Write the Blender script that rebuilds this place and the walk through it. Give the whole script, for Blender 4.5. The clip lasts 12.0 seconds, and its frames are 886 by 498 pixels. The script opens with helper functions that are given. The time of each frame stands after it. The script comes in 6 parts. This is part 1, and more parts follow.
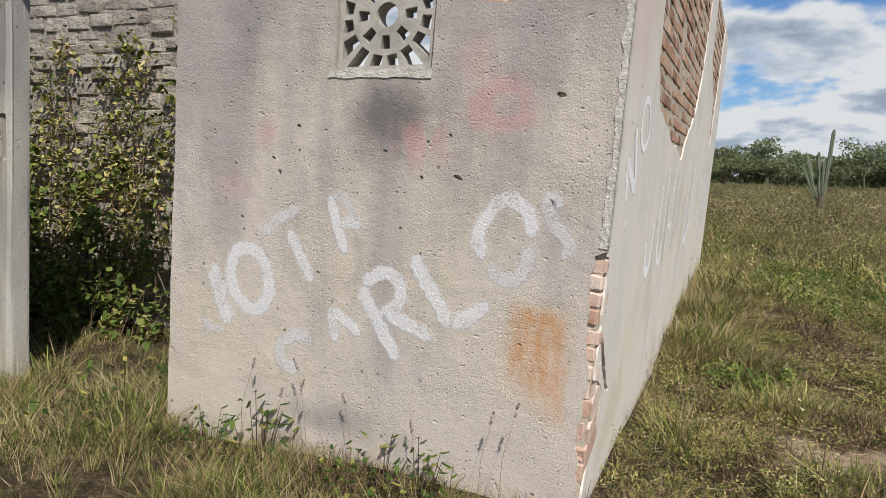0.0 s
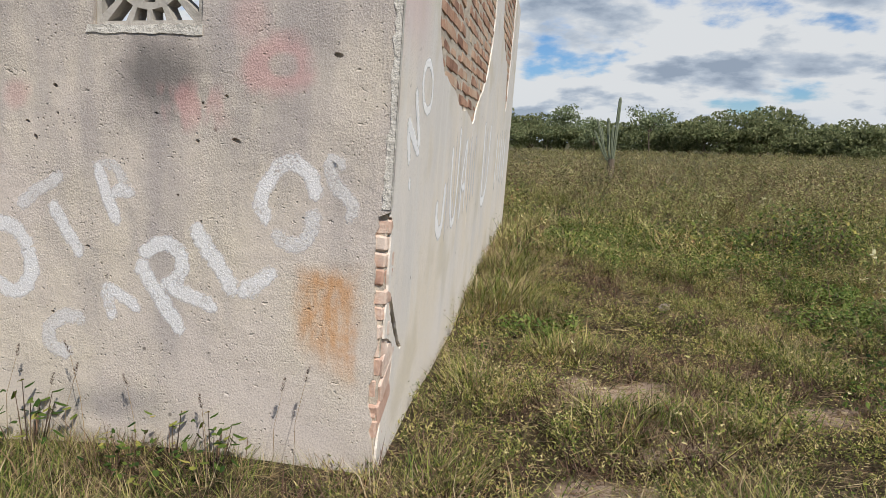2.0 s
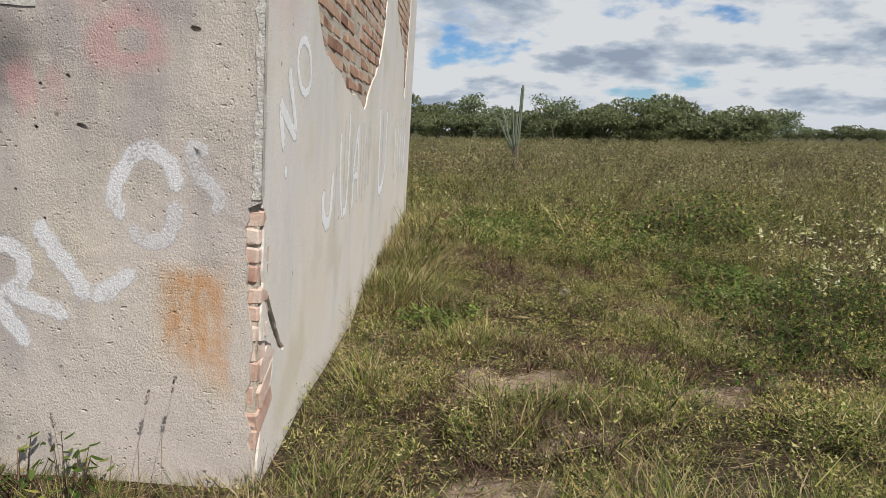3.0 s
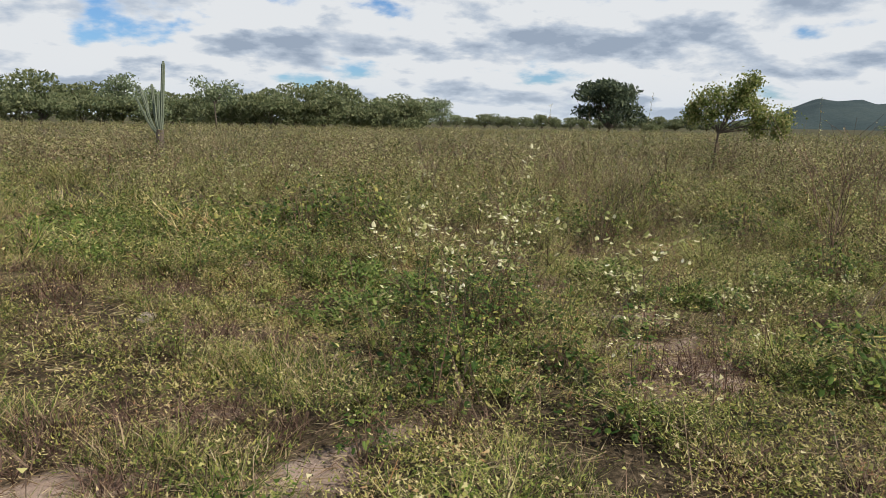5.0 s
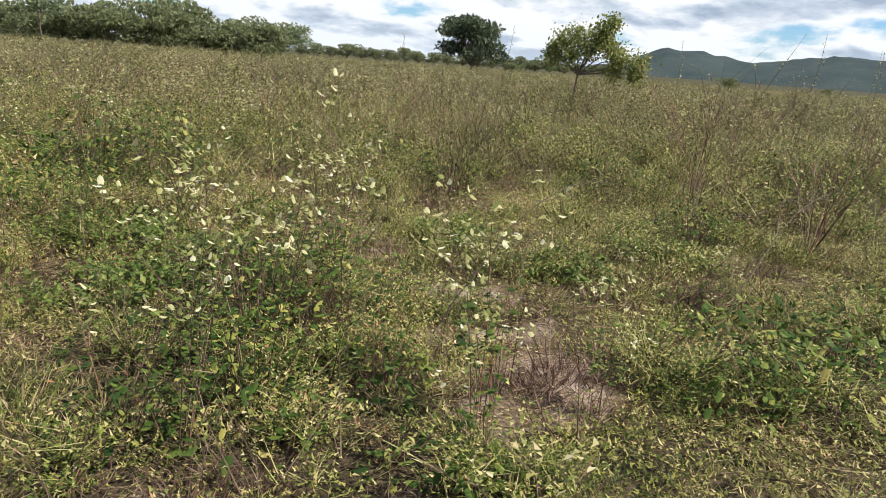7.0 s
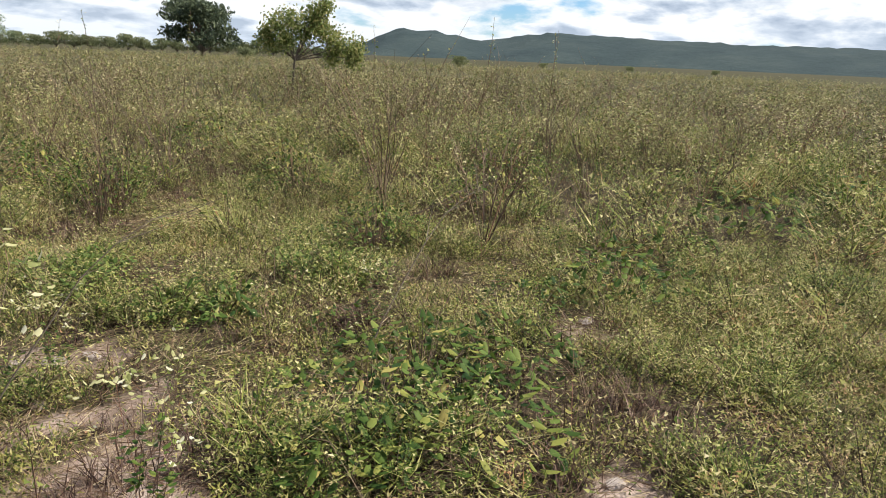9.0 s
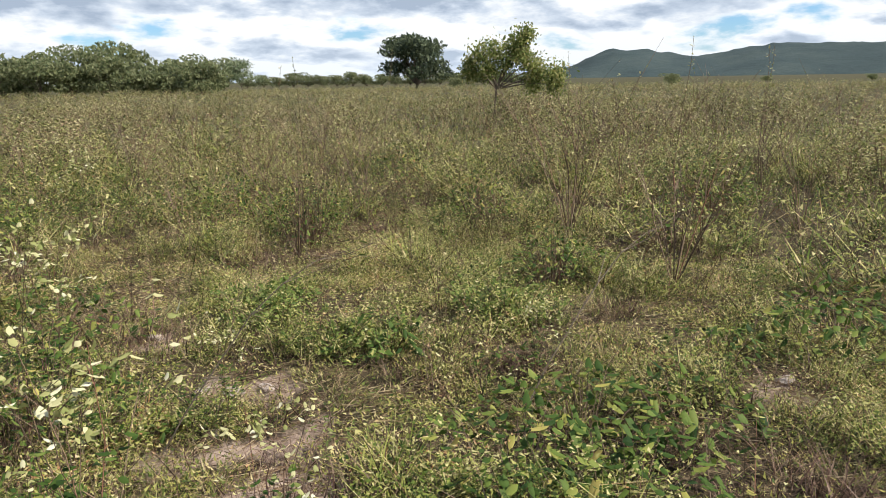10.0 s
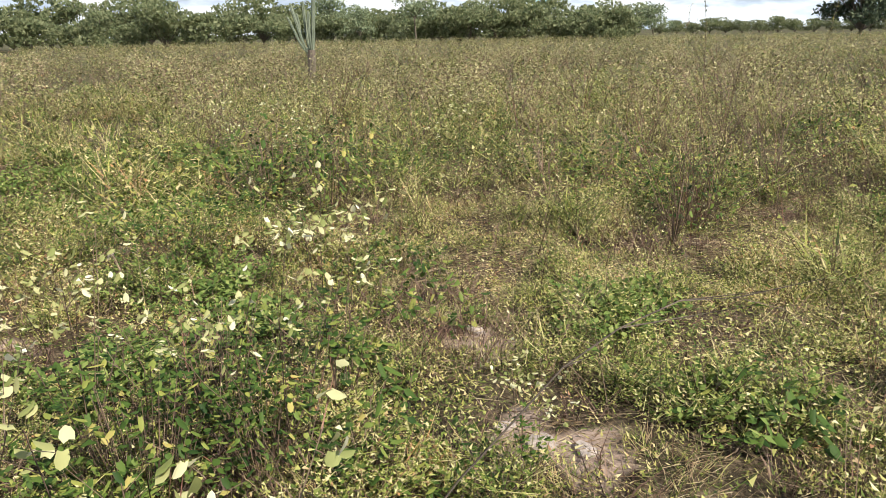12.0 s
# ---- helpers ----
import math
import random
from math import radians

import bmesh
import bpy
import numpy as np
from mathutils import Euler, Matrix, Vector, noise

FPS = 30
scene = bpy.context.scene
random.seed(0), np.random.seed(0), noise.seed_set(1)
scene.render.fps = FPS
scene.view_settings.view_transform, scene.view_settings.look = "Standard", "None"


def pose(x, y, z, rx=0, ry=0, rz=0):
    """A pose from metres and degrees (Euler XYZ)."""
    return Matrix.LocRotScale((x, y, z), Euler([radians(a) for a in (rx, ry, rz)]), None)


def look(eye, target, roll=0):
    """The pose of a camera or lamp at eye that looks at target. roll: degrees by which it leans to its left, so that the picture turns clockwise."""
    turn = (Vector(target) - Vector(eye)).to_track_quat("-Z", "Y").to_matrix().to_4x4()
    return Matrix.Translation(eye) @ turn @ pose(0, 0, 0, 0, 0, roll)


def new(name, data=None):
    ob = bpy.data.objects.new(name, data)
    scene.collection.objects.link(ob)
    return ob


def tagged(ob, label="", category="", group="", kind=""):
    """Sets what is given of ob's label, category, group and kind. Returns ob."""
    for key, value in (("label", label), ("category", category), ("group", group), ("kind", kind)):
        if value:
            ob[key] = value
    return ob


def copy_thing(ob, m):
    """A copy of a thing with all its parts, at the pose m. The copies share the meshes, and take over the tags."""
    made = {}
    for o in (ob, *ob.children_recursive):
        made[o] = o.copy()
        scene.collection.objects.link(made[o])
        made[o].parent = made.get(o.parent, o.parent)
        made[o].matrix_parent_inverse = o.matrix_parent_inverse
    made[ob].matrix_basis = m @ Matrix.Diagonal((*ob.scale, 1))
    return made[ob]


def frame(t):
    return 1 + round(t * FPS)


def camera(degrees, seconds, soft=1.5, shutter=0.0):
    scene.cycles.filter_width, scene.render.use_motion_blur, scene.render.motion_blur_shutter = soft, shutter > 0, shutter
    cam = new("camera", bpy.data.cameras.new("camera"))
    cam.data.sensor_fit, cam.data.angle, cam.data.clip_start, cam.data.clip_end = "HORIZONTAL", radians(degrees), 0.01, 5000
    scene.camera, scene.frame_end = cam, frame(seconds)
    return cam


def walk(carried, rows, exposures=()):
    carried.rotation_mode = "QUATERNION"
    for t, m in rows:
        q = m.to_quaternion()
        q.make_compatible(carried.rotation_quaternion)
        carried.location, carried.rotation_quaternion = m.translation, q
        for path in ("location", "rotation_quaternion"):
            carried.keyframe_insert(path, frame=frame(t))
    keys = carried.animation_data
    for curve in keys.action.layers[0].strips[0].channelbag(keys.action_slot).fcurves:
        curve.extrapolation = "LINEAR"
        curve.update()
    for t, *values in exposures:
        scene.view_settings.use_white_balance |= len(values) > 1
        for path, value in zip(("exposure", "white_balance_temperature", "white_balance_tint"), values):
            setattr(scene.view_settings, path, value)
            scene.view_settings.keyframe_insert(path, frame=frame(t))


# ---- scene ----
cam = camera(63.6, 12.0, soft=0.4)
PATH = [
    (0, (0.663, -2.728, 1.392), (-0.175, -0.926, 1.166), 1.69),
    (0.5, (0.719, -2.742, 1.404), (-0.279, -1.018, 1.23), -1.49),
    (1, (0.77, -2.752, 1.399), (-0.189, -1.008, 1.207), -0.95),
    (1.5, (0.799, -2.715, 1.4), (0.195, -0.83, 1.123), 0.69),
    (2, (0.8, -2.686, 1.374), (0.439, -0.743, 1.072), 1.23),
    (2.5, (0.79, -2.707, 1.37), (0.542, -0.745, 1.075), 0.52),
    (3, (0.883, -2.485, 1.348), (0.767, -0.516, 1.022), 0.56),
    (3.5, (1.15, -2.265, 1.368), (1.215, -0.297, 1.021), -0.01),
    (3.7, (1.211, -2.166, 1.375), (1.422, -0.21, 1.012), -0.55),
    (5.5, (1.783, -1.022, 1.199), (2.657, 0.737, 0.825), 1),
    (6, (1.949, -0.894, 1.187), (2.939, 0.781, 0.724), 0.9),
    (6.5, (2.13, -0.543, 1.204), (3.164, 1.104, 0.741), 3),
    (6.7, (2.177, -0.486, 1.205), (3.23, 1.142, 0.715), 3.7),
    (8.5, (3.016, -0.387, 1.233), (4.338, 1.02, 0.71), 3.1),
    (9, (3.157, -0.433, 1.306), (4.704, 0.723, 0.789), 2.5),
    (9.5, (3.309, -0.419, 1.293), (4.679, 0.966, 0.839), 0.9),
    (10, (3.404, -0.444, 1.348), (4.556, 1.124, 0.886), -0.9),
    (10.5, (3.52, -0.217, 1.277), (4.444, 1.477, 0.753), -0.2),
    (11, (3.592, 0.029, 1.3), (4.276, 1.835, 0.781), -0.7),
    (11.5, (3.734, 0.249, 1.265), (4.031, 2.157, 0.744), -1.8),
    (12, (3.905, 0.486, 1.293), (4.074, 2.393, 0.712), -1),
]
LIGHT = [(0.0, 0.04), (2.5, 0.02), (3.5, -0.08), (5.5, 0.26), (6.7, 0.49), (8.5, 0.58), (10.0, 0.56), (11.0, 0.68), (12.0, 0.82)]
walk(cam, [(t, look(eye, target, roll)) for t, eye, target, roll in PATH], LIGHT)

# ---- sky and sun ----
SUN_AZ, SUN_EL = 141.0, 50.0
world = bpy.data.worlds.new("world")
scene.world = world
world.use_nodes = True


class Nodes:
    """Short ways to lay nodes into a tree."""

    def __init__(self, tree):
        self.t = tree

    def add(self, kind):
        return self.t.nodes.new(kind)

    def put(self, socket, v):
        if isinstance(v, bpy.types.NodeSocket):
            self.t.links.new(v, socket)
        elif isinstance(v, (tuple, list)) and socket.type == "RGBA" and len(v) == 3:
            socket.default_value = (*v, 1)
        else:
            socket.default_value = v

    def math(self, op, a, b=0.0, c=None, clamp=False):
        n = self.add("ShaderNodeMath")
        n.operation, n.use_clamp = op, clamp
        self.put(n.inputs[0], a)
        self.put(n.inputs[1], b)
        if c is not None:
            self.put(n.inputs[2], c)
        return n.outputs[0]

    def mix(self, f, a, b, mode="MIX"):
        n = self.add("ShaderNodeMix")
        n.data_type, n.blend_type = "RGBA", mode
        self.put(n.inputs[0], f)
        self.put(n.inputs[6], a)
        self.put(n.inputs[7], b)
        return n.outputs[2]

    def noise(self, vec, scale, detail=4.0, rough=0.55, distort=0.0):
        n = self.add("ShaderNodeTexNoise")
        self.put(n.inputs["Vector"], vec)
        for key, v in (("Scale", scale), ("Detail", detail), ("Roughness", rough), ("Distortion", distort)):
            n.inputs[key].default_value = v
        return n.outputs["Fac"]

    def step(self, v, lo, hi, to_lo=0.0, to_hi=1.0):
        n = self.add("ShaderNodeMapRange")
        n.interpolation_type = "SMOOTHSTEP"
        for i, x in enumerate((v, lo, hi, to_lo, to_hi)):
            self.put(n.inputs[i], x)
        return n.outputs[0]

    def ramp(self, v, stops):
        n = self.add("ShaderNodeValToRGB")
        e = n.color_ramp.elements
        while len(e) < len(stops):
            e.new(0.5)
        for x, (p, c) in zip(e, stops):
            x.position, x.color = p, (*c, 1)
        self.put(n.inputs[0], v)
        return n.outputs[0]

    def scaled(self, vec, xyz):
        n = self.add("ShaderNodeVectorMath")
        n.operation = "MULTIPLY"
        self.put(n.inputs[0], vec)
        n.inputs[1].default_value = xyz
        return n.outputs[0]

    def split(self, vec):
        n = self.add("ShaderNodeSeparateXYZ")
        self.put(n.inputs[0], vec)
        return n.outputs

    def join(self, x, y, z):
        n = self.add("ShaderNodeCombineXYZ")
        for i, v in enumerate((x, y, z)):
            self.put(n.inputs[i], v)
        return n.outputs[0]


k = Nodes(world.node_tree)
back = world.node_tree.nodes["Background"]
sky = k.add("ShaderNodeTexSky")
sky.sky_type, sky.sun_disc = "NISHITA", False
sky.sun_elevation, sky.sun_rotation = radians(SUN_EL), radians(SUN_AZ)
sky.dust_density, sky.ozone_density = 0.3, 2.5
way = k.add("ShaderNodeTexCoord").outputs["Generated"]
sx, sy, sz = k.split(way)
up = k.math("ADD", k.math("MAXIMUM", sz, 0.0), 0.30)
flat = k.join(k.math("DIVIDE", sx, up), k.math("DIVIDE", sy, up), 0.0)
low = k.join(k.math("DIVIDE", sx, k.math("SUBTRACT", up, 0.030)), k.math("DIVIDE", sy, k.math("SUBTRACT", up, 0.030)), 0.0)
puff = k.noise(flat, 2.3, 9, 0.54, 0.1)
puff_low = k.noise(low, 2.3, 9, 0.54, 0.1)
heaped = k.math("ADD", puff, k.step(sz, 0.11, 0.26, 0.085, -0.045))
cover = k.step(heaped, 0.42, 0.52)
relief = k.math("MULTIPLY_ADD", k.math("SUBTRACT", puff_low, puff), 4.2, 0.80, clamp=True)
thick = k.step(puff, 0.50, 0.74, 0.0, 0.50)
bright = k.math("SUBTRACT", relief, thick, clamp=True)
cloud = k.ramp(bright, ((0.0, (0.38, 0.46, 0.58)), (0.4, (0.58, 0.66, 0.77)), (0.8, (0.90, 0.93, 0.96))))
clear = k.mix(1.0, sky.outputs[0], (0.070, 0.097, 0.130), "MULTIPLY")
hazy = k.mix(k.step(sz, 0.0, 0.07, 0.40, 0.0), k.mix(cover, clear, cloud), (0.72, 0.81, 0.92))
k.put(back.inputs[0], hazy)
back.inputs[1].default_value = 0.77

sun = new("sun", bpy.data.lights.new("sun", "SUN"))
sun.data.energy, sun.data.angle, sun.data.color = 5.0, radians(0.5), (1.0, 0.955, 0.88)
az, el = radians(SUN_AZ), radians(SUN_EL)
sun.matrix_world = look((30 * math.sin(az) * math.cos(el), 30 * math.cos(az) * math.cos(el), 30 * math.sin(el)), (0, 0, 0))

# ---- materials ----


def material(name):
    m = bpy.data.materials.new(name)
    m.use_nodes = True
    n = Nodes(m.node_tree)
    return m, n, m.node_tree.nodes["Principled BSDF"], m.node_tree.nodes["Material Output"]


def bump(n, shader, height, strength, distance):
    b = n.add("ShaderNodeBump")
    b.inputs["Strength"].default_value, b.inputs["Distance"].default_value = strength, distance
    n.put(b.inputs["Height"], height)
    n.put(shader.inputs["Normal"], b.outputs[0])


def where(n):
    return n.add("ShaderNodeNewGeometry").outputs["Position"]


def leaf_material(name, stops, through_light=0.3, patch=0.35, rough=0.55, size=0.9, spread=1.0):
    """Leaf or blade: a colour of its own for each leaf, drifting over the field, partly letting light through."""
    m, n, p, out = material(name)
    one = n.add("ShaderNodeNewGeometry").outputs["Random Per Island"]
    drift = n.noise(where(n), size, 3)
    own = n.math("MULTIPLY_ADD", n.math("SUBTRACT", one, 0.5), spread, 0.5)
    v = n.math("MULTIPLY_ADD", n.math("SUBTRACT", drift, 0.5), patch * 2.2, own, clamp=True)
    c = n.ramp(v, stops)
    n.put(p.inputs["Base Color"], c)
    p.inputs["Roughness"].default_value = rough
    p.inputs["Specular IOR Level"].default_value = 0.14
    glow = n.add("ShaderNodeBsdfTranslucent")
    n.put(glow.inputs["Color"], c)
    mixed = n.add("ShaderNodeMixShader")
    mixed.inputs[0].default_value = through_light
    n.put(mixed.inputs[1], p.outputs[0])
    n.put(mixed.inputs[2], glow.outputs[0])
    n.put(out.inputs[0], mixed.outputs[0])
    return m


def plaster(name, pale, grey, yellow, pit, depth, marks=None):
    """Old cement render: blotches, vertical grime, pits."""
    m, n, p, out = material(name)
    pos = where(n)
    big = n.noise(pos, 1.4, 5, 0.6)
    run = n.noise(n.scaled(pos, (3.0, 3.0, 0.9)), 1.0, 5, 0.6)
    fine = n.noise(pos, 130, 4, 0.7)
    c = n.mix(n.step(big, 0.35, 0.65), pale, yellow)
    x, y, z = n.split(pos)
    c = n.mix(n.math("MULTIPLY", n.step(n.math("ADD", run, n.math("MULTIPLY", z, 0.15)), 0.55, 0.85), 0.9), c, grey)
    c = n.mix(n.step(fine, 0.46, 0.64, 0.0, 0.5), c, (grey[0] * 0.7, grey[1] * 0.68, grey[2] * 0.62))
    spots = n.add("ShaderNodeTexVoronoi")
    n.put(spots.inputs["Vector"], pos)
    spots.inputs["Scale"].default_value = 5.5
    c = n.mix(n.step(spots.outputs["Distance"], 0.035, 0.06, 0.75, 0.0), c, (0.10, 0.085, 0.07))
    if marks:
        c = marks(n, c, x, y, z, pos)
    n.put(p.inputs["Base Color"], c)
    p.inputs["Roughness"].default_value = 0.93
    p.inputs["Specular IOR Level"].default_value = 0.15
    holes = n.add("ShaderNodeTexVoronoi")
    n.put(holes.inputs["Vector"], pos)
    holes.inputs["Scale"].default_value = 38
    lone_pit = n.math("MULTIPLY", n.step(holes.outputs["Distance"], 0.10, 0.22, -1.6, 0.0), n.step(n.noise(pos, 6, 3), 0.48, 0.62))
    grain = n.math("ADD", n.noise(pos, pit, 4, 0.6), n.math("MULTIPLY", n.noise(pos, pit * 0.22, 4, 0.6), 0.7))
    grain = n.math("MULTIPLY", grain, n.step(n.noise(pos, 2.6, 4, 0.6), 0.35, 0.65, 0.45, 1.15))
    gouge = n.step(n.noise(n.scaled(pos, (1.0, 1.0, 1.5)), 17, 3, 0.5), 0.67, 0.76, 0.0, -1.0)
    grain = n.math("ADD", grain, gouge)
    grain = n.math("ADD", n.math("ADD", grain, lone_pit), n.math("MULTIPLY", n.noise(pos, 4, 3), 2.5))
    bump(n, p, grain, 0.8, depth)
    return m


def front_marks(n, c, x, y, z, pos):
    """The soot under the vent block, the rust patch, the faded pink paint and the weeds' shade painted on the foot of
    the front wall.
    """
    u = n.math("SUBTRACT", x, n.math("MULTIPLY", z, 0.055))
    rag = n.math("MULTIPLY", n.math("SUBTRACT", n.noise(pos, 7, 5), 0.5), 0.16)

    def blot(cu, cz, ru, rz, soft):
        a = n.math("DIVIDE", n.math("SUBTRACT", u, cu), ru)
        b = n.math("DIVIDE", n.math("SUBTRACT", z, cz), rz)
        d = n.math("SQRT", n.math("ADD", n.math("MULTIPLY", a, a), n.math("MULTIPLY", b, b)))
        return n.step(n.math("ADD", d, n.math("MULTIPLY", rag, 5.5)), 1.0, 1.0 - soft)

    c = n.mix(n.math("MULTIPLY", blot(-0.96, 1.60, 0.32, 0.27, 0.9), 0.85), c, (0.12, 0.11, 0.105))
    c = n.mix(n.math("MULTIPLY", blot(-1.75, 2.15, 0.22, 0.62, 0.9), 0.42), c, (0.16, 0.15, 0.145))
    c = n.mix(n.math("MULTIPLY", blot(-0.25, 2.25, 0.36, 0.40, 0.9), 0.4), c, (0.17, 0.15, 0.15))
    wide = n.step(n.math("ABSOLUTE", n.math("ADD", n.math("SUBTRACT", u, -0.215), rag)), 0.17, 0.08)
    tall = n.math("MULTIPLY", n.step(n.math("ADD", z, rag), 0.90, 0.78), n.step(n.math("ADD", z, n.math("MULTIPLY", u, 0.7)), 0.22, 0.45))
    c = n.mix(n.math("MULTIPLY", n.math("MULTIPLY", wide, tall), n.step(n.noise(n.scaled(pos, (22, 22, 9)), 1.0, 5, 0.65), 0.32, 0.62, 0.30, 0.85)), c, (0.50, 0.265, 0.115))
    ring = n.math("MULTIPLY", blot(-0.46, 1.645, 0.20, 0.16, 0.55), n.math("SUBTRACT", 1.0, n.math("MULTIPLY", blot(-0.43, 1.65, 0.075, 0.065, 0.5), 0.85)))
    pink = n.math("MAXIMUM", ring, n.math("MULTIPLY", blot(-0.58, 1.83, 0.12, 0.17, 0.8), 0.6))
    pink = n.math("MAXIMUM", pink, n.math("MULTIPLY", blot(-0.83, 1.49, 0.27, 0.13, 0.8), n.step(n.noise(n.scaled(pos, (14, 14, 5)), 1.0, 2), 0.42, 0.6)))
    pink = n.math("MAXIMUM", pink, n.math("MULTIPLY", blot(-1.62, 1.53, 0.09, 0.09, 0.7), 0.7))
    pink = n.math("MAXIMUM", pink, n.math("MULTIPLY", blot(-1.80, 1.28, 0.16, 0.09, 0.9), 0.5))
    c = n.mix(n.math("MULTIPLY", pink, 0.45), c, (0.54, 0.27, 0.26))
    # weeds' shade on the wall foot, put into the colour as grey
    c = n.mix(n.math("MULTIPLY", blot(-1.15, 0.20, 0.38, 0.13, 0.9), 0.5), c, (0.20, 0.19, 0.19))
    return c


def side_marks(n, c, x, y, z, pos):
    """White runs and faded pink and yellow paint on the side wall."""
    run = n.step(n.noise(n.scaled(pos, (1.0, 9.0, 0.35)), 1.0, 3), 0.56, 0.72, 0.0, 0.5)
    c = n.mix(run, c, (0.72, 0.69, 0.64))
    c = n.mix(n.math("MULTIPLY", n.step(y, 0.75, 0.35), n.step(z, 1.6, 1.95, 0.0, 0.5)), c, (0.62, 0.44, 0.43))
    c = n.mix(n.step(n.noise(pos, 2.2, 2), 0.5, 0.7, 0.0, 0.45), c, (0.56, 0.49, 0.36))
    flake = n.step(n.noise(n.scaled(pos, (25, 25, 11)), 1.0, 3), 0.70, 0.76, 0.0, 0.8)
    return n.mix(flake, c, (0.78, 0.76, 0.72))


def paint(name, colour, worn, solid=0.8):
    """Brushed or sprayed paint, worn away to the render in specks."""
    m, n, p, out = material(name)
    pos = where(n)
    n.put(p.inputs["Base Color"], colour)
    p.inputs["Roughness"].default_value = 0.9
    bump(n, p, n.noise(pos, 110, 5, 0.62), 0.8, 0.006)
    gap = n.math("ADD", n.math("MULTIPLY", n.noise(pos, 95, 5, 0.65), 0.55), n.math("MULTIPLY", n.noise(pos, 9, 4), 0.45))
    tag = n.add("ShaderNodeAttribute")
    tag.attribute_name = "body"
    fade = n.step(n.math("MULTIPLY_ADD", n.math("SUBTRACT", n.noise(pos, 30, 4, 0.6), 0.5), 0.9, tag.outputs["Fac"]), 0.0, 0.42)
    hole = n.math("MULTIPLY", n.math("MULTIPLY", n.step(gap, worn - 0.12, worn + 0.06), solid), fade)
    clear_part = n.add("ShaderNodeBsdfTransparent")
    mixed = n.add("ShaderNodeMixShader")
    n.put(mixed.inputs[0], hole)
    n.put(mixed.inputs[1], clear_part.outputs[0])
    n.put(mixed.inputs[2], p.outputs[0])
    n.put(out.inputs[0], mixed.outputs[0])
    return m


def earthy(name, stops, scale, grain, depth, by_object=0.0):
    """Soil, mortar, brick or concrete: blotched colour with a grain in relief."""
    m, n, p, out = material(name)
    pos = where(n)
    v = n.math("ADD", n.math("MULTIPLY", n.noise(pos, scale, 6, 0.6), 0.75), n.math("MULTIPLY", n.noise(pos, grain, 4), 0.25))
    if by_object:
        v = n.math("MULTIPLY_ADD", n.math("SUBTRACT", n.add("ShaderNodeObjectInfo").outputs["Random"], 0.5), by_object, v)
    n.put(p.inputs["Base Color"], n.ramp(v, stops))
    p.inputs["Roughness"].default_value = 0.95
    p.inputs["Specular IOR Level"].default_value = 0.15
    bump(n, p, n.math("ADD", n.noise(pos, grain, 5, 0.65), n.noise(pos, grain * 0.2, 3)), 0.8, depth)
    return m


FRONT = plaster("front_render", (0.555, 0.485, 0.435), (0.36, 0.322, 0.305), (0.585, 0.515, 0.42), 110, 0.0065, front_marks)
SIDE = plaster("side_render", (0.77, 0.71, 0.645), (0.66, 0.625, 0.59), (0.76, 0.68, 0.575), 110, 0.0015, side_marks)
PIER = plaster("pier_render", (0.48, 0.46, 0.42), (0.32, 0.31, 0.30), (0.50, 0.46, 0.38), 120, 0.003)
CONCRETE = earthy("old_concrete", ((0.25, (0.20, 0.185, 0.165)), (0.5, (0.40, 0.37, 0.33)), (0.75, (0.50, 0.47, 0.42))), 5, 70, 0.006)
MORTAR = earthy("lime_mortar", ((0.25, (0.33, 0.27, 0.21)), (0.5, (0.50, 0.43, 0.35)), (0.75, (0.60, 0.54, 0.46))), 7, 60, 0.012)
BRICK = earthy("fired_brick", ((0.2, (0.22, 0.12, 0.085)), (0.45, (0.40, 0.24, 0.165)), (0.6, (0.46, 0.30, 0.21)), (0.8, (0.50, 0.39, 0.29))), 6, 50, 0.008, 0.5)
PALE_BRICK = earthy("pale_worn_brick", ((0.2, (0.38, 0.22, 0.16)), (0.45, (0.55, 0.38, 0.30)), (0.6, (0.62, 0.50, 0.42)), (0.8, (0.66, 0.57, 0.49))), 9, 60, 0.006, 0.35)
RUBBLE = earthy("rubble_wall", ((0.2, (0.19, 0.16, 0.13)), (0.45, (0.34, 0.30, 0.255)), (0.8, (0.48, 0.435, 0.38))), 9, 28, 0.05, 0.22)


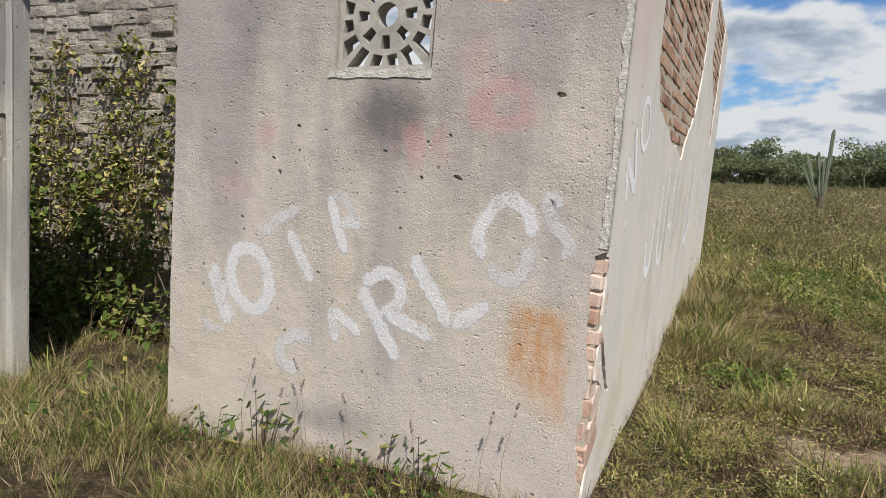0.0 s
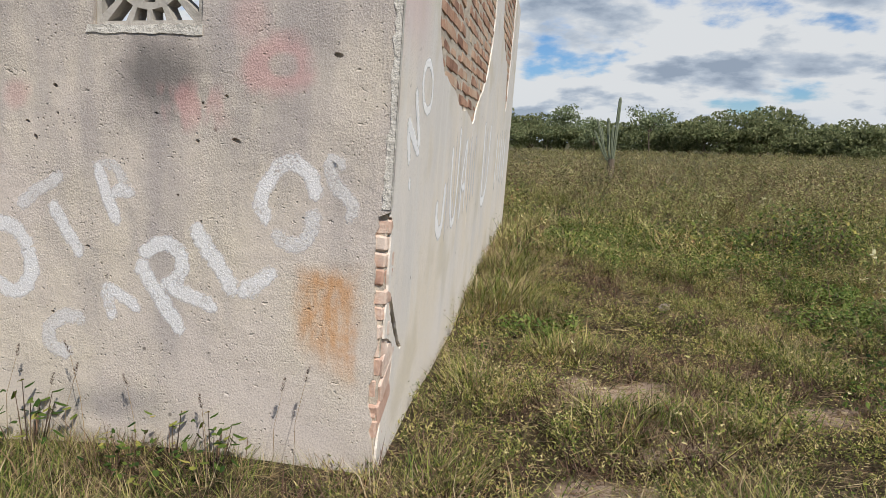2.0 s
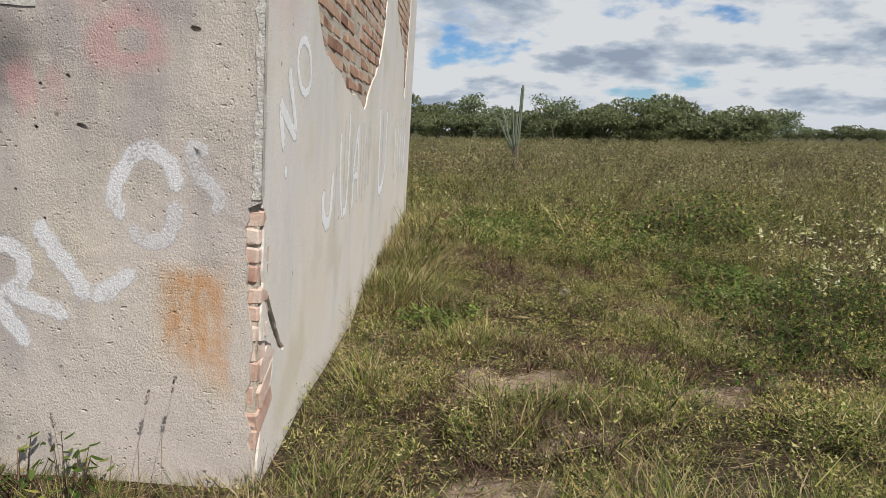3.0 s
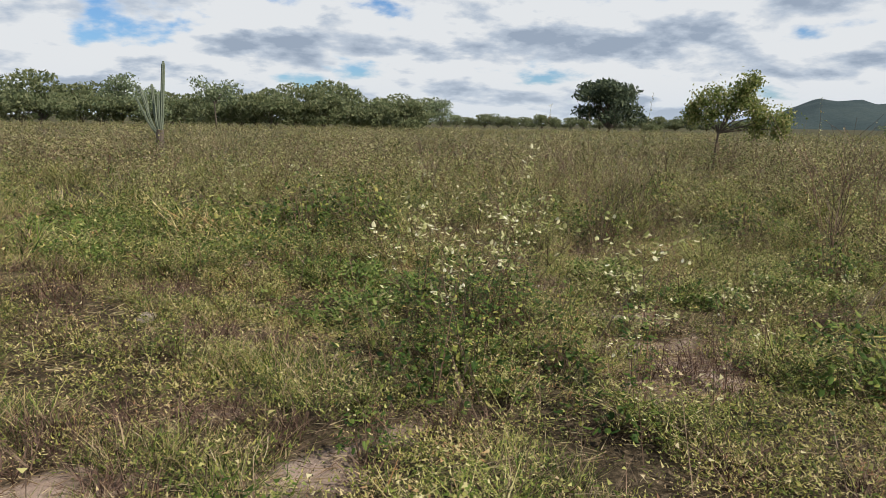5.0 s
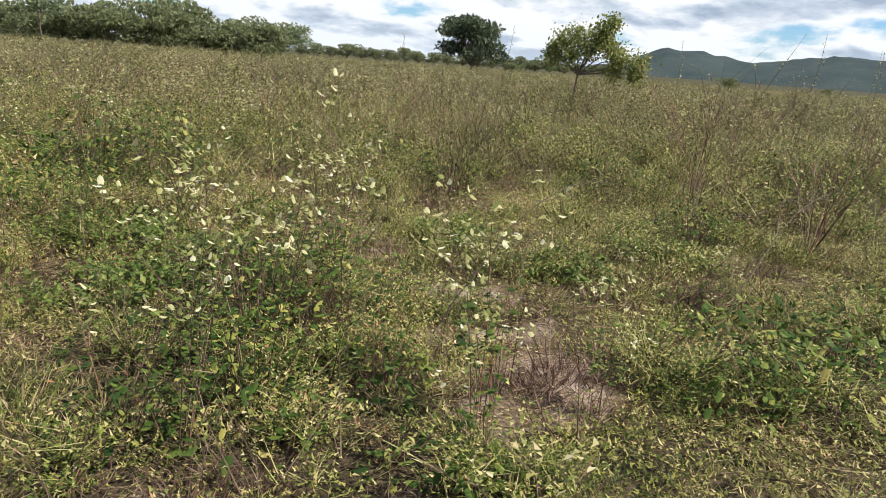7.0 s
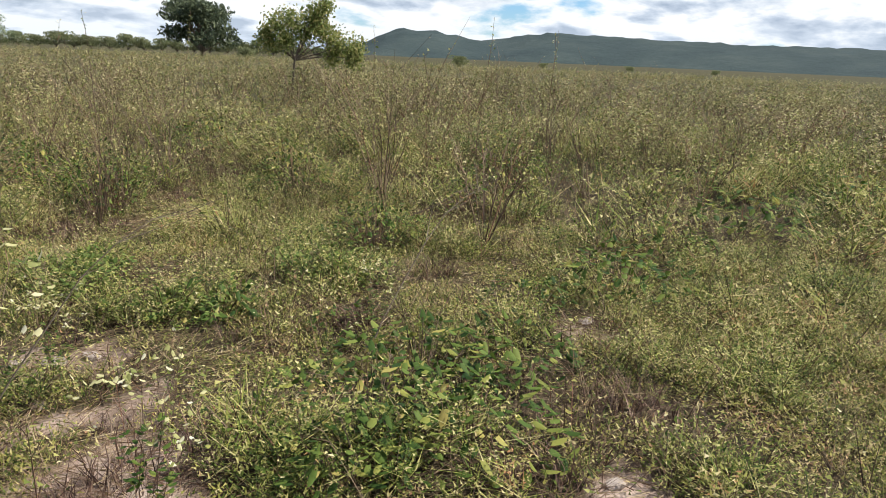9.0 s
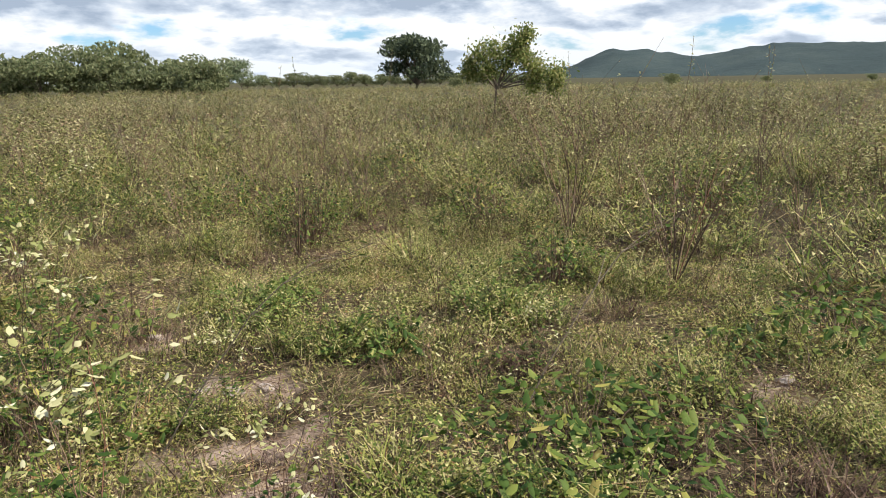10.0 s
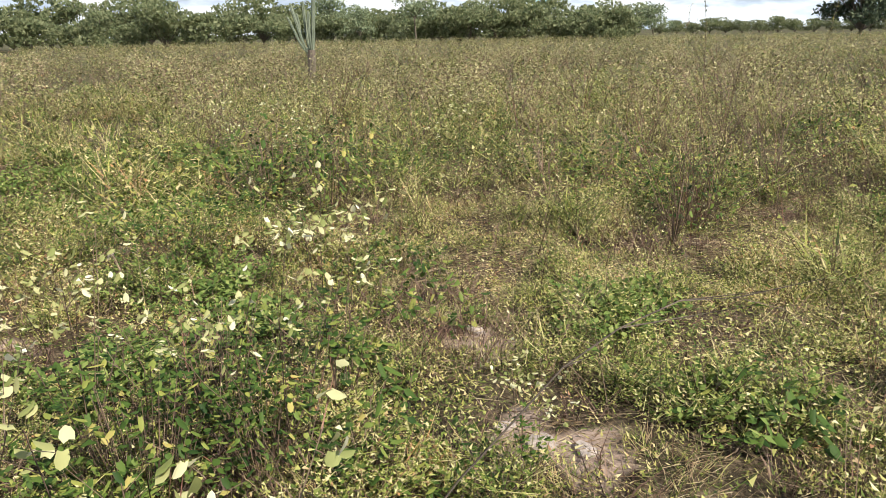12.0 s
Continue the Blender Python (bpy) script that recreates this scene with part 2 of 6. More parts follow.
def soil():
    """Sand where the ground lies bare, litter and low growth elsewhere, dry growth over all of the far field; litter
    and growth are darkened for the shade between plants.
    """
    m, n, p, out = material("shaded_field_soil")
    pos = where(n)
    sand = n.ramp(n.noise(pos, 3.5, 6, 0.65), ((0.25, (0.13, 0.09, 0.068)), (0.5, (0.32, 0.235, 0.18)), (0.75, (0.52, 0.41, 0.335))))
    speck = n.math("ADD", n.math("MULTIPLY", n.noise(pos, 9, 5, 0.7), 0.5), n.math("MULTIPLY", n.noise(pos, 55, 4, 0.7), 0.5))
    # litter and growth colours carry the shade in the gaps between plants
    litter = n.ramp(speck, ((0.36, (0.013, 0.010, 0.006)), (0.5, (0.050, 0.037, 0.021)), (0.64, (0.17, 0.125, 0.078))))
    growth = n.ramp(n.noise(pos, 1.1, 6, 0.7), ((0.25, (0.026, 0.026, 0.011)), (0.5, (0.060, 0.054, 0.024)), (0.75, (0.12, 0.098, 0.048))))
    tag = n.add("ShaderNodeAttribute")
    tag.attribute_name = "bare"
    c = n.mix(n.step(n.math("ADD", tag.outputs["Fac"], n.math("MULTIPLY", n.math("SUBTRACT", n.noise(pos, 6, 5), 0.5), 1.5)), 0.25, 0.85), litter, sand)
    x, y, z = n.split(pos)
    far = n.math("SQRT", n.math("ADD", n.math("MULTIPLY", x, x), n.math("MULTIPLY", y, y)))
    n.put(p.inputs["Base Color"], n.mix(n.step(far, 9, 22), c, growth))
    p.inputs["Roughness"].default_value = 0.96
    p.inputs["Specular IOR Level"].default_value = 0.12
    bump(n, p, n.math("ADD", n.noise(pos, 45, 5, 0.65), n.noise(pos, 8, 3)), 0.8, 0.02)
    return m


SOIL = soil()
EDGE_COAT = earthy("rough_edge_mortar", ((0.2, (0.36, 0.33, 0.29)), (0.5, (0.56, 0.525, 0.47)), (0.8, (0.68, 0.65, 0.60))), 20, 70, 0.014)
STONE = earthy("pale_stone", ((0.2, (0.22, 0.18, 0.145)), (0.6, (0.38, 0.32, 0.27))), 12, 60, 0.01, 0.4)
WHITE_PAINT = paint("white_paint", (0.80, 0.785, 0.785), 0.42, 0.75)
SIDE_PAINT = paint("brushed_white_paint", (0.90, 0.89, 0.88), 0.33, 0.95)
HALF_PAINT = paint("thin_white_paint", (0.77, 0.75, 0.75), 0.435)
FAINT_PAINT = paint("faint_white_paint", (0.73, 0.705, 0.695), 0.465, 0.7)

GRASS = leaf_material("grass_blades", ((0.0, (0.024, 0.042, 0.008)), (0.35, (0.094, 0.138, 0.026)), (0.62, (0.228, 0.25, 0.058)), (0.85, (0.47, 0.405, 0.165)), (1.0, (0.42, 0.28, 0.15))), 0.22, 0.55, 0.6, 2.2, 0.8)
STRAW = leaf_material("dry_straw", ((0.0, (0.12, 0.07, 0.042)), (0.4, (0.26, 0.18, 0.10)), (0.75, (0.40, 0.31, 0.18)), (1.0, (0.48, 0.39, 0.25))), 0.15)
HERB = leaf_material("small_herb_leaves", ((0.0, (0.022, 0.044, 0.008)), (0.3, (0.107, 0.150, 0.025)), (0.58, (0.325, 0.315, 0.085)), (0.86, (0.57, 0.495, 0.25)), (1.0, (0.38, 0.20, 0.09))), 0.26, 0.65, 0.6, 2.6, 0.8)
TURF = leaf_material("matted_turf_leaves", ((0.0, (0.022, 0.034, 0.008)), (0.32, (0.108, 0.138, 0.027)), (0.62, (0.315, 0.285, 0.075)), (0.86, (0.54, 0.445, 0.22)), (1.0, (0.36, 0.20, 0.11))), 0.22, 0.65, 0.6, 3.2, 0.75)
FAR_LEAF = leaf_material("browned_weed_leaves", ((0.0, (0.048, 0.062, 0.021)), (0.35, (0.155, 0.166, 0.050)), (0.66, (0.33, 0.29, 0.12)), (0.9, (0.54, 0.47, 0.28)), (1.0, (0.34, 0.19, 0.12))), 0.28, 0.8, 0.55, 0.6, 0.6)
BROAD = leaf_material("broad_green_leaves", ((0.0, (0.022, 0.048, 0.010)), (0.4, (0.062, 0.105, 0.019)), (0.7, (0.125, 0.17, 0.034)), (0.9, (0.26, 0.26, 0.06)), (1.0, (0.40, 0.33, 0.10))), 0.28, 0.3, 0.6, 3.0)
BRIGHT = leaf_material("bright_green_leaves", ((0.0, (0.06, 0.10, 0.022)), (0.6, (0.135, 0.19, 0.042)), (1.0, (0.25, 0.28, 0.08))), 0.3, 0.3, 0.6, 2.5)
PALE_LEAF = leaf_material("pale_cream_leaves", ((0.0, (0.17, 0.20, 0.055)), (0.4, (0.36, 0.35, 0.14)), (0.75, (0.58, 0.54, 0.31)), (1.0, (0.74, 0.71, 0.53))), 0.3, 0.2, 0.6, 4.0)
WEED_LEAF = leaf_material("dry_weed_leaves", ((0.0, (0.044, 0.065, 0.016)), (0.32, (0.158, 0.192, 0.043)), (0.62, (0.39, 0.37, 0.115)), (0.88, (0.64, 0.57, 0.34)), (1.0, (0.34, 0.18, 0.09))), 0.28, 0.65, 0.55, 1.1, 0.75)
TWIG = leaf_material("dry_stems", ((0.0, (0.07, 0.047, 0.033)), (0.5, (0.155, 0.105, 0.07)), (0.85, (0.26, 0.185, 0.125)), (1.0, (0.24, 0.115, 0.075))), 0.05, 0.35)
TREE_LEAF = leaf_material("tree_leaves", ((0.0, (0.115, 0.14, 0.062)), (0.5, (0.19, 0.212, 0.10)), (1.0, (0.28, 0.285, 0.145))), 0.5, 0.3)
LONE_LEAF = leaf_material("lone_tree_leaves", ((0.0, (0.045, 0.062, 0.038)), (0.5, (0.085, 0.108, 0.060)), (1.0, (0.145, 0.165, 0.09))), 0.3, 0.2)
DEAD = leaf_material("dead_grass", ((0.0, (0.035, 0.019, 0.014)), (0.5, (0.11, 0.062, 0.043)), (1.0, (0.26, 0.175, 0.12))), 0.1, 0.2)
PALE_TREE = leaf_material("feathery_leaves", ((0.0, (0.13, 0.165, 0.085)), (0.5, (0.20, 0.235, 0.125)), (1.0, (0.29, 0.32, 0.18))), 0.35, 0.2)
YOUNG_TREE = leaf_material("young_tree_leaves", ((0.0, (0.11, 0.15, 0.04)), (0.5, (0.23, 0.265, 0.078)), (0.85, (0.36, 0.355, 0.125)), (1.0, (0.46, 0.40, 0.165))), 0.45, 0.2)
BARK = earthy("bark", ((0.25, (0.07, 0.055, 0.042)), (0.6, (0.17, 0.135, 0.10))), 14, 60, 0.01)
CACTUS = earthy("cactus_skin", ((0.25, (0.10, 0.12, 0.08)), (0.6, (0.19, 0.21, 0.145)), (0.8, (0.29, 0.295, 0.22))), 5, 30, 0.01)
# the blue-green tint puts distance haze into the hill's foliage colour
HILL = earthy("hazed_wooded_hill", ((0.25, (0.022, 0.035, 0.036)), (0.5, (0.036, 0.052, 0.050)), (0.75, (0.060, 0.076, 0.066))), 0.012, 0.09, 2.0)
SEED = leaf_material("seed_head", ((0.0, (0.10, 0.075, 0.06)), (1.0, (0.20, 0.15, 0.12))), 0.1)

# ---- building blocks ----


def mesh_of(name, bm, mat):
    me = bpy.data.meshes.new(name)
    bm.to_mesh(me)
    bm.free()
    me.materials.append(mat)
    return me


def tri_mesh(name, verts, tris, mats, index=None):
    """A mesh out of arrays of places and triangles."""
    me = bpy.data.meshes.new(name)
    me.vertices.add(len(verts))
    me.vertices.foreach_set("co", np.asarray(verts, dtype=np.float32).ravel())
    me.loops.add(len(tris) * 3)
    me.loops.foreach_set("vertex_index", np.asarray(tris, dtype=np.int32).ravel())
    me.polygons.add(len(tris))
    me.polygons.foreach_set("loop_start", np.arange(len(tris), dtype=np.int32) * 3)
    for m in mats:
        me.materials.append(m)
    if index is not None:
        me.polygons.foreach_set("material_index", np.asarray(index, dtype=np.int32))
    me.update(calc_edges=True)
    return me


def part(name, me, parent, label=""):
    ob = new(name, me)
    ob.parent = parent
    return tagged(ob, label)


def thing(name, label, category, at=(0, 0, 0), group=""):
    ob = new(name)
    ob.location = at
    return tagged(ob, label, category, group)


def smooth(lo, hi, v):
    s = np.clip((v - lo) / (hi - lo), 0, 1)
    return s * s * (3 - 2 * s)


GRIDS = {}


def drift(x, y, size, seed):
    """Smooth random values from 0 to 1 over the plan, with hills of the given size."""
    if seed not in GRIDS:
        GRIDS[seed] = np.random.RandomState(seed).rand(256, 256)
    g = GRIDS[seed]
    fx, fy = np.asarray(x, dtype=float) / size + 1000.37, np.asarray(y, dtype=float) / size + 1000.61
    ix, iy = np.floor(fx).astype(int), np.floor(fy).astype(int)
    ax, ay = fx - ix, fy - iy
    ax, ay = ax * ax * (3 - 2 * ax), ay * ay * (3 - 2 * ay)
    p = g[ix % 256, iy % 256] * (1 - ax) + g[(ix + 1) % 256, iy % 256] * ax
    q = g[ix % 256, (iy + 1) % 256] * (1 - ax) + g[(ix + 1) % 256, (iy + 1) % 256] * ax
    return p * (1 - ay) + q * ay


def ground_z(x, y):
    r = np.hypot(np.asarray(x) - 3, np.asarray(y) - 2)
    near = 1 - smooth(12, 40, r)
    bank = 0.16 * smooth(2.0, 4.8, np.asarray(y)) * (1 - smooth(7.5, 9.0, np.asarray(y))) * (1 - smooth(0.3, 1.5, np.abs(np.asarray(x) - 0.1)))
    return near * (0.09 * (drift(x, y, 2.3, 1) - 0.5) + 0.075 * (drift(x, y, 0.55, 2) - 0.5)) + bank - 0.01


# bare patches of sand and litter: x, y, radius
BARE = [(1.14, 1.12, 0.36), (2.1, 1.05, 0.26), (0.9, 0.05, 0.2), (1.35, 0.5, 0.2), (2.43, 4.85, 0.2), (1.7, 1.75, 0.2), (3.9, 1.25, 0.26), (2.5, 1.3, 0.18),
        (4.40, 2.46, 0.28), (4.29, 3.3, 0.2), (4.2, 1.98, 0.3), (4.1, 1.58, 0.26), (5.06, 0.25, 0.24), (6.2, 1.0, 0.2), (1.6, 3.6, 0.15), (5.3, 4.3, 0.16), (2.3, 3.5, 0.16), (6.0, 2.1, 0.14), (1.35, 4.5, 0.14)]



def bareness(x, y):
    v = np.zeros(np.shape(x))
    for bx, by, r in BARE:
        d = np.hypot(x - bx, (y - by) * 1.25) / r + 1.1 * (drift(x, y, 0.22, 3) - 0.5)
        v = np.maximum(v, 1 - smooth(0.6, 1.15, d))
    return v


# brown clumps of dead grass: x, y, radius
DEAD_CLUMPS = [(1.5, 1.15, 0.20), (1.68, 3.9, 0.34), (1.8, 2.8, 0.24), (1.73, 1.62, 0.24), (2.05, 1.42, 0.2), (2.85, 1.32, 0.2), (0.62, 0.75, 0.22), (3.9, 1.3, 0.28), (0.42, 1.5, 0.16), (2.45, 3.2, 0.2), (5.0, 0.55, 0.2), (5.6, 1.9, 0.2)]


def deadness(x, y):
    v = np.zeros(np.shape(x))
    for bx, by, r in DEAD_CLUMPS:
        v = np.maximum(v, 1 - smooth(0.5, 1.05, np.hypot(x - bx, y - by) / r + 0.7 * (drift(x, y, 0.16, 44) - 0.5)))
    return v


def wildness(x, y):
    """How far the tall dry weeds have taken over: 0 on the mown side by the house, 1 out in the field."""
    r = np.hypot(x - 2.3, y + 0.6)
    start = 5.6 + 4.6 * smooth(2.4, 0.2, x) + 2.4 * (drift(x, y, 1.7, 5) - 0.5)
    return smooth(start, start + 5.0, r)


def stamped(kinds, pos, yaw, size, lean, pick, seed):
    """Copies of small plants, laid as real triangles into one list."""
    rs = np.random.RandomState(seed)
    vs, ts, ms, base = [], [], [], 0
    for i, (v, t, m) in enumerate(kinds):
        sel = np.where(pick == i)[0]
        if not len(sel):
            continue
        c, s = np.cos(yaw[sel])[:, None], np.sin(yaw[sel])[:, None]
        w = v[None, :, :] * size[sel][:, None, None]
        lx, ly = rs.randn(2, len(sel), 1) * lean
        x = w[:, :, 0] * c - w[:, :, 1] * s + w[:, :, 2] * lx
        y = w[:, :, 0] * s + w[:, :, 1] * c + w[:, :, 2] * ly
        out = np.stack([x + pos[sel, 0:1], y + pos[sel, 1:2], w[:, :, 2] + pos[sel, 2:3]], 2)
        vs.append(out.reshape(-1, 3))
        ts.append((t[None] + (np.arange(len(sel)) * len(v))[:, None, None] + base).reshape(-1, 3))
        ms.append(np.tile(m, len(sel)))
        base += len(sel) * len(v)
    return np.concatenate(vs), np.concatenate(ts), np.concatenate(ms)


class Plant:
    """Collects ribbons and leaves of one small plant."""

    def __init__(self, seed):
        self.r = random.Random(seed)
        self.v, self.t, self.m = [], [], []

    def tri(self, pts, faces, m):
        b = len(self.v)
        self.v += [tuple(p) for p in pts]
        self.t += [tuple(b + i for i in f) for f in faces]
        self.m += [m] * len(faces)

    def blade(self, base, heading, height, reach, width, m=0):
        h = Vector((math.cos(heading), math.sin(heading), 0))
        s = Vector((-h.y, h.x, 0)) * width * 0.5
        b = Vector(base)
        mid = b + h * reach * 0.32 + Vector((0, 0, height * 0.62))
        tip = b + h * reach + Vector((0, 0, height))
        self.tri((b - s, b + s, mid - s * 0.8, mid + s * 0.8, tip), ((0, 1, 3), (0, 3, 2), (2, 3, 4)), m)

    def leaf(self, at, heading, tilt, length, width, m):
        f = Vector((math.cos(heading) * math.cos(tilt), math.sin(heading) * math.cos(tilt), math.sin(tilt)))
        s = Vector((-math.sin(heading), math.cos(heading), self.r.uniform(-0.5, 0.5))).normalized() * width * 0.5
        a = Vector(at)
        mid = a + f * length * 0.45
        self.tri((a, mid - s + Vector((0, 0, width * 0.12)), a + f * length, mid + s + Vector((0, 0, width * 0.12))), ((0, 1, 2), (0, 2, 3)), m)

    def spike(self, base, heading, height, reach, width, m=0):
        """A fine blade: one narrow triangle."""
        c, d = math.cos(heading), math.sin(heading)
        w = width * 0.5
        x, y, z = base
        self.tri(((x + d * w, y - c * w, z), (x - d * w, y + c * w, z), (x + c * reach, y + d * reach, z + height)), ((0, 1, 2),), m)

    def chip(self, at, heading, tilt, length, width, m):
        """A tiny leaf: one pointed triangle."""
        f = Vector((math.cos(heading) * math.cos(tilt), math.sin(heading) * math.cos(tilt), math.sin(tilt))) * length
        s = Vector((-math.sin(heading), math.cos(heading), self.r.uniform(-0.6, 0.6))) * width * 0.5
        a = Vector(at)
        self.tri((a + f * 0.25 - s, a + f * 0.35 + s, a + f), ((0, 1, 2),), m)

    def broad_leaf(self, at, heading, tilt, length, width, m):
        """A heart-shaped leaf, folded along its rib."""
        f = Vector((math.cos(heading) * math.cos(tilt), math.sin(heading) * math.cos(tilt), math.sin(tilt)))
        s = Vector((-math.sin(heading), math.cos(heading), 0)) * width * 0.5
        up = s.cross(f).normalized() * width * -0.14
        a = Vector(at)
        rib = [a + f * length * 0.08, a + f * length * 0.5 + up * 0.4, a + f * length + up * 1.6]
        left = [a - s * 0.7 - up - f * length * 0.06, a + f * length * 0.4 - s * 1.0 - up, a + f * length * 0.78 - s * 0.72]
        right = [a + s * 0.7 - up - f * length * 0.06, a + f * length * 0.4 + s * 1.0 - up, a + f * length * 0.78 + s * 0.72]
        self.tri(rib + left + right, ((0, 3, 4), (0, 4, 1), (1, 4, 5), (1, 5, 2), (0, 7, 6), (0, 1, 7), (1, 8, 7), (1, 2, 8)), m)

    def stem(self, pts, width, m, tip=0.4):
        """A thin stem: a three-sided tapering tube."""
        ring = []
        for i, p in enumerate(pts):
            w = width * (1 + (tip - 1) * i / (len(pts) - 1)) * 0.5
            ring += [(p[0] + w * math.cos(a), p[1] + w * math.sin(a), p[2] + w * 0.3 * math.sin(a)) for a in (0.3, 2.4, 4.5)]
        f = []
        for i in range(len(pts) - 1):
            for j in range(3):
                a, b = i * 3 + j, i * 3 + (j + 1) % 3
                f += [(a, b, b + 3), (a, b + 3, a + 3)]
        self.tri(ring, f, m)

    def ribbon(self, a, b, width, m):
        a, b = Vector(a), Vector(b)
        s = (b - a).cross(Vector((self.r.uniform(-1, 1), self.r.uniform(-1, 1), 0.1))).normalized() * width * 0.5
        self.tri((a - s, a + s, b), ((0, 1, 2),), m)

    def arrays(self):
        return np.array(self.v, dtype=float), np.array(self.t, dtype=np.int64), np.array(self.m)


# ---- the ground ----
half = 2.2 * np.sinh(7.6 * np.linspace(-1, 1, 211))
gx, gy = np.meshgrid(half + 3.0, half + 2.0, indexing="ij")
gv = np.stack([gx.ravel(), gy.ravel(), ground_z(gx, gy).ravel()], 1)
i0 = (np.arange(210)[:, None] * 211 + np.arange(210)[None, :]).ravel()
gt = np.concatenate([np.stack([i0, i0 + 211, i0 + 212], 1), np.stack([i0, i0 + 212, i0 + 1], 1)])
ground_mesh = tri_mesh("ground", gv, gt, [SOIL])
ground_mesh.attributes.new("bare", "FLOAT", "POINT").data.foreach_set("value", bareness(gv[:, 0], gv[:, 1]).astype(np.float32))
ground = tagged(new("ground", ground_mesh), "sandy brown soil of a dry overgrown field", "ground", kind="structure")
for f in ground.data.polygons:
    f.use_smooth = True

# ---- the ruined house ----
LEAN, SKEW, EDGE, LONG, TALL = 0.055, -0.035, 0.03, 7.2, 3.1
SHEAR = Matrix(((1, SKEW, LEAN, 0), (0, 1, 0, 0), (0, 0, 1, 0), (0, 0, 0, 1)))
DOOR_L, DOOR_R, HEAD = -3.52, -2.20, 2.47
VENT = (-1.264, 1.797, 0.482)


def rag_line(pts, step, amp, seed):
    """An open line through the points, broken up and jittered between them."""
    r = random.Random(seed)
    out = [pts[0]]
    for a, b in zip(pts, pts[1:]):
        n = max(1, int(math.dist(a, b) / step))
        for j in range(1, n):
            out.append((a[0] + (b[0] - a[0]) * j / n + r.uniform(-amp, amp), a[1] + (b[1] - a[1]) * j / n + r.uniform(-amp, amp)))
        out.append(b)
    return out


def ragged(pts, step, amp, seed):
    return rag_line(list(pts) + [pts[0]], step, amp, seed)[:-1]


def slab(name, loops, d0, d1, place, mat, bevel=0.0):
    """A plate with an outline and holes, from depth d0 to d1; place lays (a, b, depth) into the house."""
    from mathutils.geometry import tessellate_polygon
    tris = tessellate_polygon([[Vector((a, b, 0)) for a, b in lp] for lp in loops])
    flat_pts = [p for lp in loops for p in lp]
    n = len(flat_pts)
    verts = [place(a, b, d0) for a, b in flat_pts] + [place(a, b, d1) for a, b in flat_pts]
    faces = [tuple(t) for t in tris] + [tuple(i + n for i in reversed(t)) for t in tris]
    base = 0
    for lp in loops:
        for i in range(len(lp)):
            a, b = base + i, base + (i + 1) % len(lp)
            faces.append((a, b, b + n, a + n))
        base += len(lp)
    me = bpy.data.meshes.new(name)
    me.from_pydata(verts, [], faces)
    bm = bmesh.new()
    bm.from_mesh(me)
    bmesh.ops.recalc_face_normals(bm, faces=bm.faces)
    bm.to_mesh(me)
    bm.free()
    me.transform(SHEAR)
    me.materials.append(mat)
    return me


def on_front(a, b, d):
    return (a, d, b)


def on_side(a, b, d):
    return (EDGE - d, a, b)


def rect(a0, b0, a1, b1):
    return [(a0, b0), (a1, b0), (a1, b1), (a0, b1)]


vent_hole = rect(VENT[0], VENT[1], VENT[0] + VENT[2], VENT[1] + VENT[2])
vent_hole_r = ragged(vent_hole, 0.06, 0.006, 3)
CORNER = [(-2.20, -0.15), (EDGE, -0.15), (EDGE, 0.05), (0.004, 0.15), (-0.015, 0.34), (-0.002, 0.46), (0.004, 0.62), (-0.018, 0.73), (-0.026, 0.9), (-0.018, 1.07), (EDGE, 1.09), (EDGE, TALL), (-2.20, TALL)]
front_outline = [CORNER[0], CORNER[1]] + rag_line(CORNER[2:11], 0.03, 0.009, 4) + rag_line(CORNER[10:12], 0.08, 0.005, 5)[1:] + rag_line([CORNER[12], CORNER[0]], 0.15, 0.004, 6)[:-1]
high_patch = ragged([(-0.67, 2.16), (-0.62, 2.08), (-0.585, 2.062), (-0.40, 2.052), (-0.31, 2.058), (-0.24, 2.09), (-0.21, 2.2), (-0.30, 2.42), (-0.66, 2.42)], 0.05, 0.008, 7)


def chips(seed, spots, n, zone):
    """Small holes knocked out of the render: the large ones where they are, the rest strewn over a zone."""
    r = random.Random(seed)
    out = []
    for a, b, w, h in list(spots) + [(r.uniform(zone[0], zone[2]), r.uniform(zone[1], zone[3]), r.uniform(0.006, 0.013), r.uniform(0.005, 0.010)) for i in range(n)]:
        k = r.uniform(0, 1)
        out.append([(a + w * r.uniform(0.7, 1.2) * math.cos(q), b + h * r.uniform(0.7, 1.2) * math.sin(q) - 0.4 * w * math.cos(q) * k) for q in (math.tau * i / 7 for i in range(7))])
    return out


front_chips = chips(51, ((-0.623, 1.352, 0.020, 0.011), (-1.537, 1.351, 0.012, 0.014), (-0.669, 1.527, 0.010, 0.007), (-0.216, 1.687, 0.022, 0.010)), 14, (-2.05, 0.45, -0.75, 1.68))
wall_front = tagged(new("wall_front", slab("wall_front", [rect(-2.18, -0.15, EDGE - 0.0125, TALL), vent_hole], 0.021, 0.15, on_front, MORTAR)),
                    "leaning front wall of a roofless ruined brick house", "wall", kind="structure")
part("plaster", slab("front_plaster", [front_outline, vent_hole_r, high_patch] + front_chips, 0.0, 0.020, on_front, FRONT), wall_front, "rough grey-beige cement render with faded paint")

